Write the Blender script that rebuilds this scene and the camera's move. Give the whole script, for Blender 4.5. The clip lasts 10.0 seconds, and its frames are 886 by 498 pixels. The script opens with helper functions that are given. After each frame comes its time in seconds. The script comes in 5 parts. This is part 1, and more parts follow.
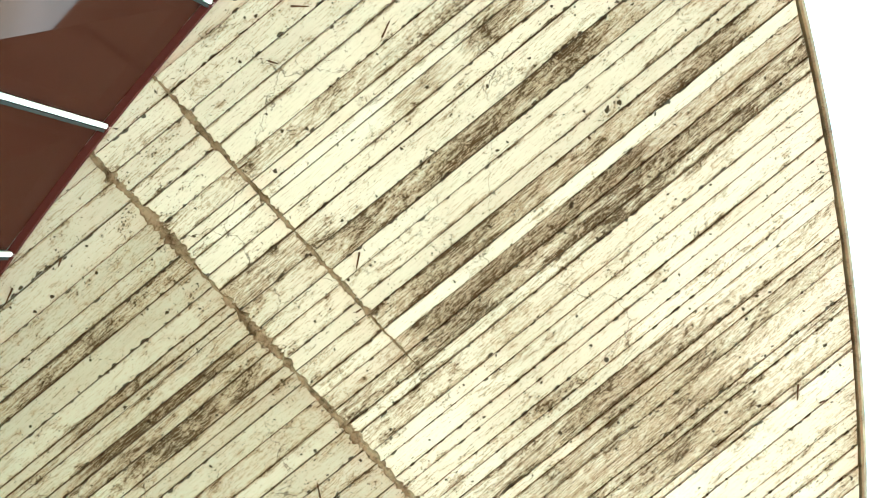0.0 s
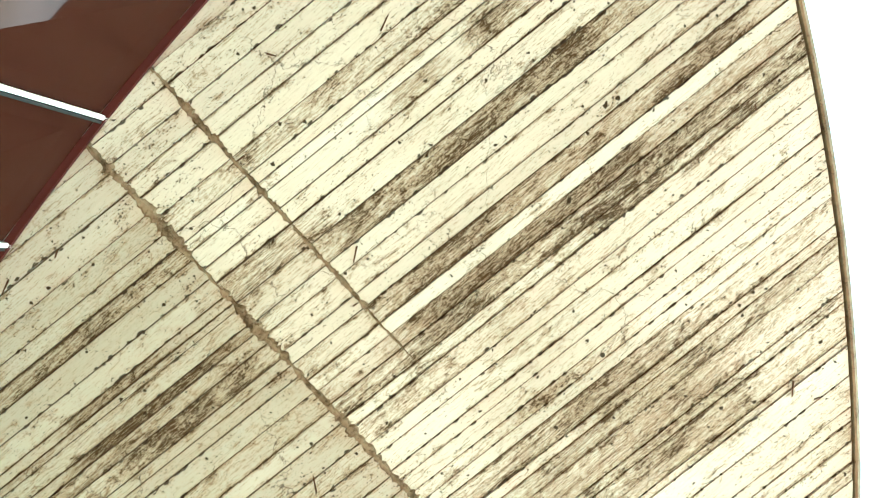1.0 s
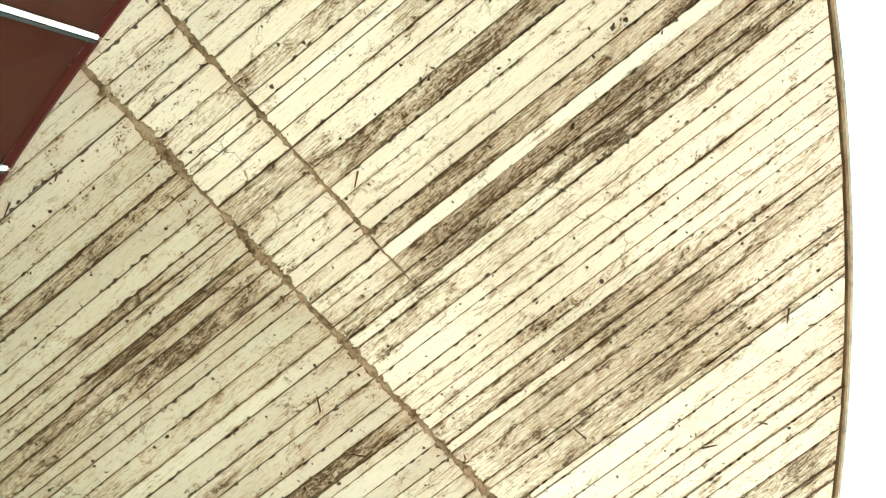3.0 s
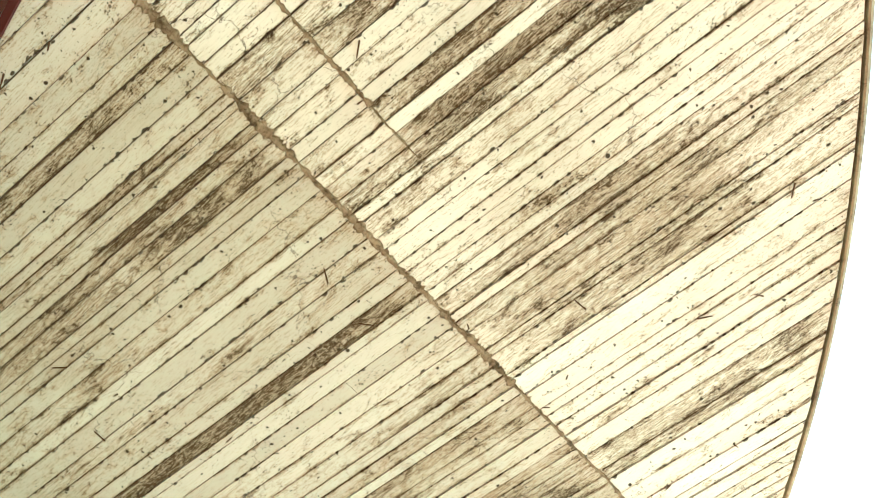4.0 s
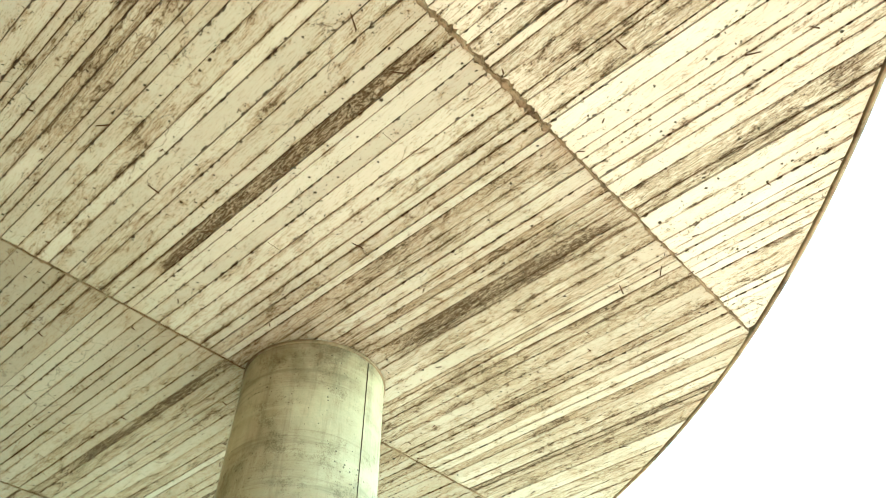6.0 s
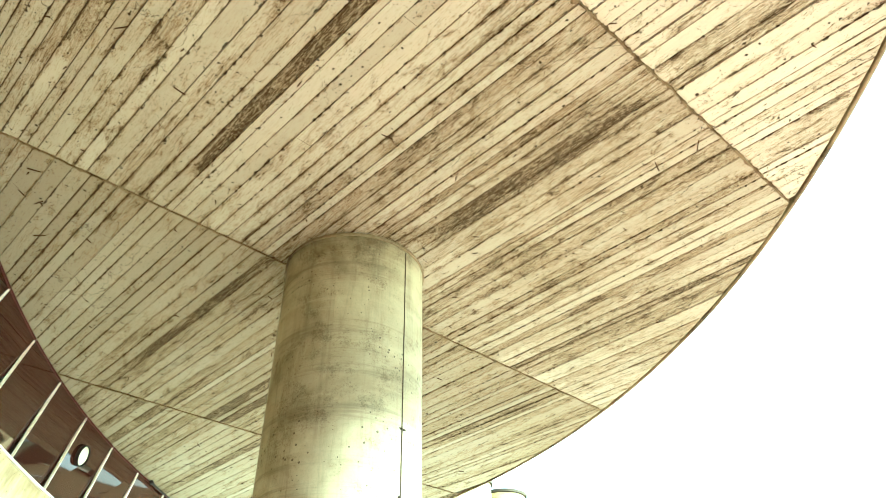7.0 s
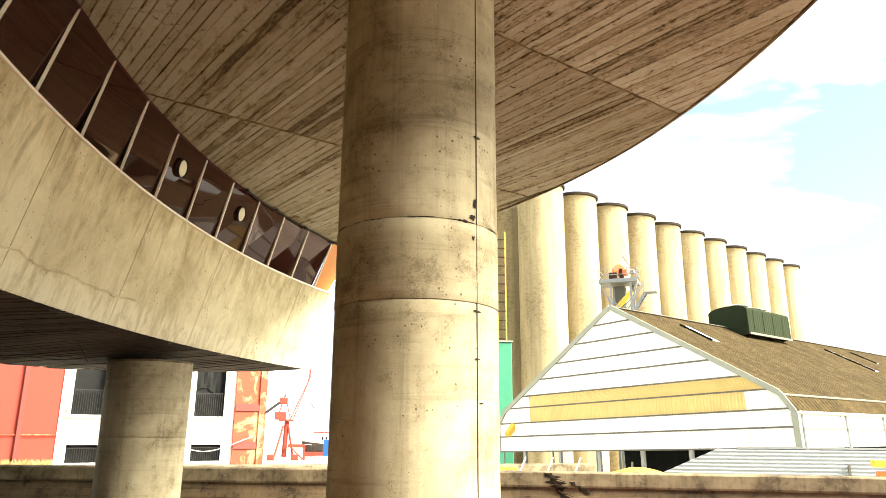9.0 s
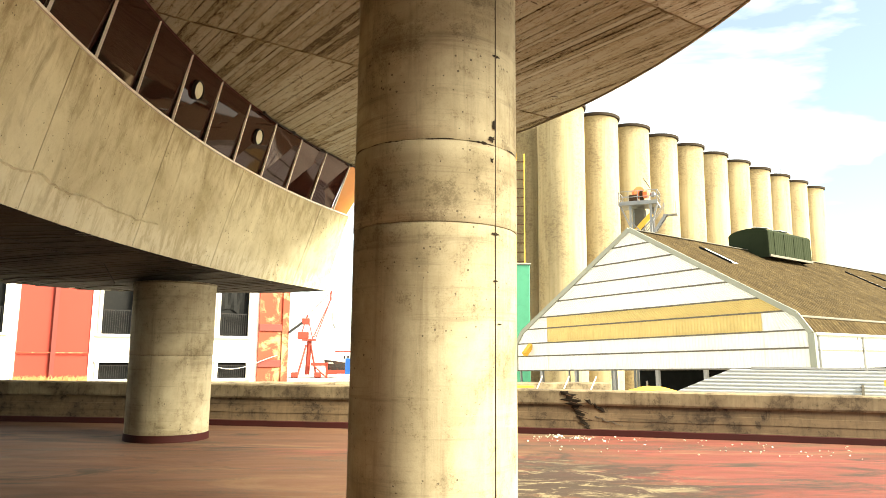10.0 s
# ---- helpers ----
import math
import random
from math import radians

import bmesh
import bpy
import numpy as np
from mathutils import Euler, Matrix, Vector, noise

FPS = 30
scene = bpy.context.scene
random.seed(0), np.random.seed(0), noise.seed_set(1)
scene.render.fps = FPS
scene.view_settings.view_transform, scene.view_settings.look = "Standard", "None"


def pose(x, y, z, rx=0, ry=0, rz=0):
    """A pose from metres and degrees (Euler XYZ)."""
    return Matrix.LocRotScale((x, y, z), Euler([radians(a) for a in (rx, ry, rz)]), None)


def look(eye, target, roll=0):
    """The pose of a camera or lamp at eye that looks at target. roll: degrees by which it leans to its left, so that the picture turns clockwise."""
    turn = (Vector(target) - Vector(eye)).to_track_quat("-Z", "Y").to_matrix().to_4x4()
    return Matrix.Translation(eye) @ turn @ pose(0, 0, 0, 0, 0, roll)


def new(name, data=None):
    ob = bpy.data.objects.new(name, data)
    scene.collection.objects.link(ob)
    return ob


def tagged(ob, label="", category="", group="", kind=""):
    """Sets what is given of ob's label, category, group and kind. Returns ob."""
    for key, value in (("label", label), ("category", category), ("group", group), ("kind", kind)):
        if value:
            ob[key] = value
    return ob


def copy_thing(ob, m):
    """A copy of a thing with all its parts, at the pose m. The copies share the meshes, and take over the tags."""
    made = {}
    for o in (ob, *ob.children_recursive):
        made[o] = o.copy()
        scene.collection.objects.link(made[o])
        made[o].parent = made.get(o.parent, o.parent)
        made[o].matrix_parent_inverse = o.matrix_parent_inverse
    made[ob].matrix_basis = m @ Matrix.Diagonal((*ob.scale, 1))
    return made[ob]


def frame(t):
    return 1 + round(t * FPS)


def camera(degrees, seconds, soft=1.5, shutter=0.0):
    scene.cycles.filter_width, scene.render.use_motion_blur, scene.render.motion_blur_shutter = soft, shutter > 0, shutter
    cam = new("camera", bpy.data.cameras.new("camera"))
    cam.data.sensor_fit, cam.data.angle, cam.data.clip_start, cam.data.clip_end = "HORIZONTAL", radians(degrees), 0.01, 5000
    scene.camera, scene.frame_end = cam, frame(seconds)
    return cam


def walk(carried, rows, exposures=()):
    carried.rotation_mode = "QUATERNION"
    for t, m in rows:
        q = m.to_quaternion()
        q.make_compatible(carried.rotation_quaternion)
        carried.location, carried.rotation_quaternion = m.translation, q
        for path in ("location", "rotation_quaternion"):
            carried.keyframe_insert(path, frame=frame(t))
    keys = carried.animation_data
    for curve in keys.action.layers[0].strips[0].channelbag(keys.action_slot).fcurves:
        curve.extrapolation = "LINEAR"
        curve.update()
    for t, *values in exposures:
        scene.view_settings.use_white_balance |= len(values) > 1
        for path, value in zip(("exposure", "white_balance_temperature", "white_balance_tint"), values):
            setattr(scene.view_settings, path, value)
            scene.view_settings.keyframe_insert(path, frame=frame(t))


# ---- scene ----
cam = camera(65.0, 10.0, soft=0.6)
PATH = [
    (0.0, pose(0, 0, 1.6, 174.78, 2.46, -13.62)),
    (0.5, pose(0, 0, 1.6, 174.64, 2.58, -13.90)),
    (1.0, pose(0, 0, 1.6, 174.29, 2.64, -14.06)),
    (1.5, pose(0, 0, 1.6, 173.63, 2.65, -14.20)),
    (2.0, pose(0, 0, 1.6, 172.52, 2.63, -14.30)),
    (2.2, pose(0, 0, 1.6, 171.92, 2.59, -14.59)),
    (3.3, pose(0, 0, 1.6, 165.40, 2.38, -14.36)),
    (3.5, pose(0, 0, 1.6, 163.04, 2.29, -14.34)),
    (4.0, pose(0, 0, 1.6, 157.87, 2.10, -14.41)),
    (4.5, pose(0, 0, 1.6, 152.20, 1.80, -14.42)),
    (5.0, pose(0, 0, 1.6, 147.79, 1.61, -14.13)),
    (5.5, pose(0, 0, 1.6, 141.85, 1.26, -12.62)),
    (5.7, pose(0, 0, 1.6, 139.95, 0.91, -12.32)),
    (6.8, pose(0, 0, 1.6, 130.26, 0.79, -8.32)),
    (7.0, pose(0, 0, 1.6, 128.18, 0.92, -7.53)),
    (7.5, pose(0, 0, 1.6, 121.50, 0.73, -5.48)),
    (8.0, pose(0, 0, 1.6, 115.38, 0.34, -4.00)),
    (8.5, pose(0, 0, 1.6, 109.83, 0.07, -2.80)),
    (9.0, pose(0, 0, 1.6, 104.59, -0.36, -1.59)),
    (9.5, pose(0, 0, 1.6, 101.04, -0.42, -0.77)),
    (10.0, pose(0, 0, 1.6, 98.22, -0.56, -0.08)),
]
EXPOSURES = [(0.0, 4.55, 3900, -34), (3.5, 4.5, 4100, -32), (5.5, 4.42, 4230, -34), (7.0, 4.2, 4700, -33), (8.0, 3.25, 5750, -6), (9.0, 2.38, 6450, 4), (10.0, 2.2, 6850, 4)]
walk(cam, PATH, EXPOSURES)

# ---------------------------------------------------------------- world and light
SUN_AZ, SUN_EL = 113.0, 37.0   # compass angle from +y to +x, and height, in degrees
world = bpy.data.worlds.new("sky")
world.use_nodes = True
scene.world = world


def build_sky():
    t = world.node_tree
    t.nodes.clear()
    out = t.nodes.new("ShaderNodeOutputWorld")
    bg = t.nodes.new("ShaderNodeBackground")
    sky = t.nodes.new("ShaderNodeTexSky")
    sky.sky_type, sky.sun_disc = "NISHITA", False
    sky.sun_elevation, sky.sun_rotation = radians(SUN_EL), radians(SUN_AZ)
    co = t.nodes.new("ShaderNodeTexCoord")
    mp = t.nodes.new("ShaderNodeMapping")
    mp.inputs["Scale"].default_value = (1.4, 1.4, 5.0)
    cloud = t.nodes.new("ShaderNodeTexNoise")
    cloud.inputs["Scale"].default_value, cloud.inputs["Detail"].default_value = 1.6, 7.0
    cloud.inputs["Distortion"].default_value = 0.5
    ramp = t.nodes.new("ShaderNodeValToRGB")
    ramp.color_ramp.elements[0].position, ramp.color_ramp.elements[1].position = 0.45, 0.69
    ramp.color_ramp.elements[0].color = (0.09, 0.09, 0.09, 1)
    mix = t.nodes.new("ShaderNodeMix")
    mix.data_type = "RGBA"
    mix.inputs["B"].default_value = (12.5, 12.5, 12.3, 1)
    t.links.new(co.outputs["Generated"], mp.inputs["Vector"])
    t.links.new(mp.outputs["Vector"], cloud.inputs["Vector"])
    t.links.new(cloud.outputs["Fac"], ramp.inputs["Fac"])
    t.links.new(ramp.outputs["Color"], mix.inputs["Factor"])
    t.links.new(sky.outputs["Color"], mix.inputs["A"])
    t.links.new(mix.outputs["Result"], bg.inputs["Color"])
    bg.inputs["Strength"].default_value = SKY
    t.links.new(bg.outputs["Background"], out.inputs["Surface"])


SKY = 0.06
build_sky()
sun = new("sun", bpy.data.lights.new("sun", "SUN"))
sun.data.energy, sun.data.angle, sun.data.color = 5.0, radians(30), (1.0, 0.93, 0.80)
sa, se = radians(SUN_AZ), radians(SUN_EL)
sun.matrix_world = look((40 * math.sin(sa) * math.cos(se), 40 * math.cos(sa) * math.cos(se), 40 * math.sin(se)), (0, 0, 0))


# ---------------------------------------------------------------- materials
class Nodes:
    """A node material, written as calls."""

    def __init__(self, name):
        self.m = bpy.data.materials.new(name)
        self.m.use_nodes = True
        self.t = self.m.node_tree
        self.b = self.t.nodes["Principled BSDF"]

    def put(self, sock, v):
        if isinstance(v, bpy.types.NodeSocket):
            self.t.links.new(v, sock)
        elif isinstance(v, (tuple, list)) and len(v) == 3 and sock.type == "RGBA":
            sock.default_value = (*v, 1)
        else:
            sock.default_value = v

    def add(self, kind, out=0, set=None, **ins):
        n = self.t.nodes.new("ShaderNode" + kind)
        for k, v in (set or {}).items():
            setattr(n, k, v)
        for k, v in ins.items():
            self.put(n.inputs[int(k[1:])] if k[0] == "i" and k[1:].isdigit() else n.inputs[k.replace("_", " ")], v)
        return n.outputs[out]

    def coords(self, scale=(1, 1, 1), turn=(0, 0, 0)):
        c = self.add("TexCoord", "Object")
        return self.add("Mapping", Vector=c, Scale=scale, Rotation=turn)

    def noise(self, vec, scale, detail=5.0, rough=0.6, dist=0.0):
        return self.add("TexNoise", "Fac", Vector=vec, Scale=scale, Detail=detail, Roughness=rough, Distortion=dist)

    def math(self, op, a, b=0.0, clamp=False):
        return self.add("Math", set={"operation": op, "use_clamp": clamp}, i0=a, i1=b)

    def span(self, v, a, b, c=0.0, d=1.0):
        return self.add("MapRange", i0=v, i1=a, i2=b, i3=c, i4=d)

    def mix(self, f, a, b, blend="MIX"):
        n = self.t.nodes.new("ShaderNodeMix")
        n.data_type, n.blend_type = "RGBA", blend
        self.put(n.inputs[0], f)
        self.put(n.inputs["A"], a)
        self.put(n.inputs["B"], b)
        return n.outputs["Result"]

    def done(self, color, rough=0.85, bump=None, strength=0.4, dist=0.01, metal=0.0):
        self.put(self.b.inputs["Base Color"], color)
        self.put(self.b.inputs["Roughness"], rough)
        self.put(self.b.inputs["Metallic"], metal)
        if bump is not None:
            self.put(self.b.inputs["Normal"], self.add("Bump", Strength=strength, Distance=dist, Height=bump))
        return self.m


def board_concrete(name="board_marked_concrete"):
    """Pale board-marked concrete; the map "soil" says how dirty each board is, the map "across" where its edges lie."""
    n = Nodes(name)
    rnd = n.add("NewGeometry", "Random Per Island")
    rnd2 = n.math("FRACT", n.math("MULTIPLY", rnd, 37.7))
    rnd3 = n.math("FRACT", n.math("MULTIPLY", rnd, 91.3))
    shift = n.add("CombineXYZ", X=n.math("MULTIPLY", rnd, 40.0), Y=n.math("MULTIPLY", rnd2, 9.0), Z=0.0)
    c0 = n.add("TexCoord", "Object")
    own = n.add("VectorMath", set={"operation": "ADD"}, i0=c0, i1=shift)
    along = n.add("Mapping", Vector=own, Scale=(0.5, 3.6, 1.0))
    streak = n.noise(along, 2.0, 6.0, 0.65, 0.4)
    grain = n.noise(n.add("Mapping", Vector=own, Scale=(5.0, 52.0, 1.0)), 2.0, 4.0, 0.75)
    rag = n.noise(n.add("Mapping", Vector=c0, Scale=(0.7, 1.0, 1.0)), 40.0, 5.0, 0.85, 0.6)
    speck = n.noise(c0, 110.0, 2.0, 0.6)
    blotch = n.noise(c0, 0.5, 5.0, 0.6, 0.3)
    clump = n.noise(n.add("Mapping", Vector=c0, Scale=(0.7, 1.8, 1.0)), 5.0, 7.0, 0.75, 0.5)
    soil = n.add("SeparateXYZ", 0, Vector=n.add("UVMap", set={"uv_map": "soil"}))
    v = n.add("SeparateXYZ", 1, Vector=n.add("UVMap", set={"uv_map": "across"}))
    near = n.math("MULTIPLY", n.math("ABSOLUTE", n.math("SUBTRACT", v, 0.5)), 2.0)
    ragged_edge = n.math("ADD", near, n.math("MULTIPLY", n.math("SUBTRACT", clump, 0.5), 0.9))
    side = n.math("MULTIPLY", n.span(ragged_edge, 0.70, 1.05), n.span(n.math("MULTIPLY", rnd3, n.span(n.noise(along, 1.3, 3.0), 0.35, 0.62)), 0.05, 0.7, 0.05, 0.85))
    # how far the dirt covers: the board's own soil, its edges and loose clumps
    field = n.math("ADD", n.math("MULTIPLY", soil, n.span(streak, 0.30, 0.52, 0.45, 1.10)), side)
    field = n.math("ADD", field, n.span(clump, 0.52, 0.72, 0.0, 0.75))
    field = n.math("ADD", field, n.span(streak, 0.54, 0.74, 0.0, 0.55))
    field = n.math("ADD", field, n.span(blotch, 0.40, 0.66, -0.14, 0.10))
    grit = n.math("ADD", n.math("MULTIPLY", grain, 0.42), n.math("ADD", n.math("MULTIPLY", rag, 0.36), n.math("MULTIPLY", speck, 0.22)))
    dirt = n.math("ADD", grit, n.math("MULTIPLY", n.math("SUBTRACT", n.math("MINIMUM", field, 1.15), 0.42), 0.155))
    film = n.span(dirt, 0.475, 0.535)
    hard = n.span(dirt, 0.562, 0.600)
    lines = n.span(n.noise(n.add("Mapping", Vector=own, Scale=(0.9, 95.0, 1.0)), 1.0, 3.0, 0.6, 0.2), 0.56, 0.62)
    lines = n.math("MULTIPLY", lines, n.span(field, 0.15, 0.6, 0.05, 0.55))
    # pale tone by bay; the inward loss of light goes into it too
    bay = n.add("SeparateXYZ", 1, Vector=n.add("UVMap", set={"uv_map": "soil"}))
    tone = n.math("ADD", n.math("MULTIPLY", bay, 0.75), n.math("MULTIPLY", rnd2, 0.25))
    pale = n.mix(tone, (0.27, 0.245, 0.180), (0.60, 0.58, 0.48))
    pale = n.mix(n.span(blotch, 0.44, 0.70, 0.0, 0.35), pale, (0.27, 0.245, 0.155))
    pale = n.mix(n.span(grain, 0.50, 0.70, 0.0, 0.28), pale, (0.24, 0.21, 0.13))
    pale = n.mix(n.math("MULTIPLY", field, 0.30, True), pale, (0.24, 0.195, 0.11))
    tan = n.mix(n.span(speck, 0.40, 0.60), (0.29, 0.225, 0.12), (0.165, 0.115, 0.055))
    col = n.mix(n.math("MULTIPLY", film, 0.72), pale, tan)
    col = n.mix(n.math("MULTIPLY", hard, 0.92), col, (0.034, 0.019, 0.007))
    col = n.mix(lines, col, (0.07, 0.045, 0.02))
    # pin holes, singly and in swarms
    ragged = n.add("VectorMath", set={"operation": "ADD"}, i0=c0, i1=n.add("VectorMath", set={"operation": "SCALE"}, i0=n.add("TexNoise", "Color", Vector=c0, Scale=38.0, Detail=3.0), Scale=0.035))
    hole = n.add("TexVoronoi", "Distance", Vector=ragged, Scale=11.0)
    pick = n.noise(c0, 3.5, 2.0)
    holes = n.math("LESS_THAN", hole, n.span(pick, 0.40, 0.70, 0.05, 0.17))
    small = n.math("LESS_THAN", n.add("TexVoronoi", "Distance", Vector=ragged, Scale=40.0), n.span(clump, 0.42, 0.66, 0.05, 0.33))
    spots = n.math("MAXIMUM", n.math("MULTIPLY", holes, 0.95), n.math("MULTIPLY", small, 0.75))
    flake = n.add("TexVoronoi", "Distance", Vector=n.add("Mapping", Vector=ragged, Scale=(0.6, 1.0, 1.0)), Scale=24.0)
    seam = n.math("MULTIPLY", n.span(near, 0.66, 1.0, 0.0, 0.50), n.span(n.noise(along, 1.9, 4.0, 0.7), 0.40, 0.60, 0.05, 1.0))
    spots = n.math("MAXIMUM", spots, n.math("MULTIPLY", n.math("LESS_THAN", flake, seam), 0.9))
    col = n.mix(spots, col, (0.018, 0.013, 0.007))
    # hairline cracks
    bent = n.add("VectorMath", set={"operation": "ADD"}, i0=c0, i1=n.add("VectorMath", set={"operation": "SCALE"}, i0=n.add("TexNoise", "Color", Vector=c0, Scale=3.0, Detail=9.0, Roughness=0.62), Scale=0.42))
    edge = n.add("TexVoronoi", "Distance", set={"feature": "DISTANCE_TO_EDGE"}, Vector=bent, Scale=0.75)
    some = n.span(n.noise(c0, 0.8, 2.0), 0.46, 0.56)
    crack = n.math("MULTIPLY", n.math("LESS_THAN", edge, 0.0017), n.math("MULTIPLY", some, 0.85))
    col = n.mix(crack, col, (0.045, 0.033, 0.02))
    height = n.math("SUBTRACT", n.math("ADD", n.math("MULTIPLY", grain, 0.5), n.math("MULTIPLY", speck, 0.3)), n.math("ADD", spots, hard))
    n.b.inputs["Specular IOR Level"].default_value = 0.12
    return n.done(col, 0.92, height, 0.6, 0.006)


def smooth_concrete(name, pale=(0.54, 0.455, 0.285), dull=(0.26, 0.205, 0.118), dark=(0.10, 0.075, 0.045), drip=1.0, scale=1.0, holes=True, gritty=0.7, rings=0.0, stained=None):
    n = Nodes(name)
    c = n.coords()
    big = n.noise(c, 0.8 * scale, 6.0, 0.6, 0.4)
    mid = n.noise(c, 5.0 * scale, 6.0, 0.7)
    fine = n.noise(c, 60.0 * scale, 4.0, 0.7)
    runs = n.noise(n.coords((6 * scale, 6 * scale, 0.35 * scale)), 1.0, 9.0, 0.72, 0.6)
    col = n.mix(n.span(big, 0.40, 0.64), pale, dull)
    col = n.mix(n.span(mid, 0.50, 0.78, 0.0, 0.55), col, dull)
    col = n.mix(n.math("MULTIPLY", n.span(runs, 0.50, 0.80), 0.62 * drip), col, dark)
    col = n.mix(n.span(fine, 0.45, 0.75, 0.0, 0.22), col, dull)
    if rings:
        level = n.noise(n.coords((0.35, 0.35, 6.5)), 1.0, 8.0, 0.75, 0.15)
        col = n.mix(n.span(level, 0.54, 0.66, 0.0, rings), col, dark)
        col = n.mix(n.span(level, 0.46, 0.36, 0.0, rings), col, pale)
    grit = n.math("ADD", n.math("MULTIPLY", fine, 0.55), n.math("MULTIPLY", n.math("SUBTRACT", n.math("ADD", mid, big), 0.5), 0.75))
    col = n.mix(n.span(grit, 0.70, 0.82, 0.0, gritty), col, dark)
    h = n.math("ADD", n.math("MULTIPLY", mid, 0.5), n.math("MULTIPLY", fine, 0.4))
    if holes:
        v = n.add("TexVoronoi", "Distance", Vector=c, Scale=16.0 * scale)
        hole = n.math("LESS_THAN", v, n.span(n.noise(c, 2.5 * scale, 2.0), 0.40, 0.72, 0.03, 0.19))
        col = n.mix(n.math("MULTIPLY", hole, 0.8), col, (0.07, 0.055, 0.035))
        h = n.math("SUBTRACT", h, hole)
    if stained:
        z = n.add("SeparateXYZ", 2, Vector=c)
        ragged = n.math("ADD", z, n.math("MULTIPLY", n.math("SUBTRACT", runs, 0.5), 2.6))
        col = n.mix(n.span(ragged, stained[0], stained[1], 0.0, 0.55), col, (0.20, 0.135, 0.06))
        lime = n.math("MULTIPLY", n.span(n.math("ADD", z, n.math("MULTIPLY", n.math("SUBTRACT", mid, 0.5), 0.5)), stained[2], stained[2] - 0.12), n.span(runs, 0.54, 0.44))
        col = n.mix(n.math("MULTIPLY", lime, 0.6), col, (0.74, 0.69, 0.50))
    n.b.inputs["Specular IOR Level"].default_value = 0.2
    return n.done(col, 0.88, h, 0.35, 0.008)


def painted(name, color, worn=(0.3, 0.25, 0.18), amount=0.3, rough=0.6, scale=1.0, metal=0.0):
    n = Nodes(name)
    c = n.coords()
    a = n.noise(c, 1.3 * scale, 6.0, 0.65, 0.3)
    b = n.noise(c, 14.0 * scale, 4.0, 0.7)
    col = n.mix(n.math("MULTIPLY", n.span(a, 0.48, 0.78), amount), color, worn)
    col = n.mix(n.span(b, 0.52, 0.8, 0.0, amount * 0.6), col, worn)
    if max(color) < 0.07:
        n.b.inputs["Specular IOR Level"].default_value = 0.12
    return n.done(col, rough, b, 0.15, 0.004, metal)


def deck_paint():
    n = Nodes("worn_red_deck_paint")
    c = n.coords()
    sweep = n.coords((0.35, 1.6, 1.0), (0, 0, radians(-14)))
    a = n.noise(sweep, 0.42, 7.0, 0.62, 0.6)
    b = n.noise(sweep, 1.5, 7.0, 0.7, 0.8)
    f = n.noise(c, 22.0, 5.0, 0.7)
    col = n.mix(n.span(b, 0.35, 0.7), (0.175, 0.045, 0.030), (0.125, 0.034, 0.022))
    bare = n.math("ADD", n.math("MULTIPLY", a, 0.7), n.math("MULTIPLY", b, 0.5))
    under = n.add("SeparateXYZ", 0, Vector=c)
    bare = n.math("ADD", bare, n.span(under, -1.0, 4.5, 0.22, -0.03))
    col = n.mix(n.span(bare, 0.60, 0.74, 0.0, 0.8), col, (0.105, 0.058, 0.029))
    worn = n.noise(n.coords((0.35, 1.1, 1.0), (0, 0, radians(-24))), 0.9, 9.0, 0.72, 1.2)
    col = n.mix(n.span(worn, 0.52, 0.66, 0.0, 0.5), col, (0.19, 0.125, 0.06))
    col = n.mix(n.span(worn, 0.47, 0.36, 0.0, 0.45), col, (0.06, 0.028, 0.017))
    black = n.math("MULTIPLY", n.span(n.noise(sweep, 0.8, 8.0, 0.75, 1.0), 0.52, 0.60), n.span(f, 0.38, 0.55))
    col = n.mix(n.math("MULTIPLY", black, 0.8), col, (0.055, 0.042, 0.028))
    pool = n.noise(n.coords((0.5, 1.1, 1.0), (0, 0, radians(20))), 0.55, 8.0, 0.68, 1.2)
    far = n.add("VectorMath", 1, set={"operation": "DISTANCE"}, i0=n.coords((1.0, 1.0, 0.0)), i1=(1.3, 8.6, 0.0))
    wet = n.span(n.math("ADD", far, n.math("MULTIPLY", n.math("SUBTRACT", b, 0.5), 4.0)), 0.6, 2.2, 0.19, 0.0)
    pool = n.math("ADD", pool, wet)
    scum = n.math("MULTIPLY", n.span(n.noise(n.coords((0.6, 1.0, 1.0), (0, 0, radians(-14))), 2.2, 9.0, 0.78, 1.5), 0.52, 0.57), n.span(wet, 0.03, 0.14))
    col = n.mix(n.span(pool, 0.55, 0.61, 0.0, 0.85), col, (0.036, 0.027, 0.017))
    col = n.mix(n.math("MULTIPLY", scum, 0.8), col, (0.25, 0.20, 0.11))
    col = n.mix(n.span(f, 0.5, 0.8, 0.0, 0.3), col, (0.11, 0.072, 0.045))
    n.b.inputs["Specular IOR Level"].default_value = 0.25
    return n.done(col, n.span(b, 0.3, 0.7, 0.7, 0.9), f, 0.25, 0.005)


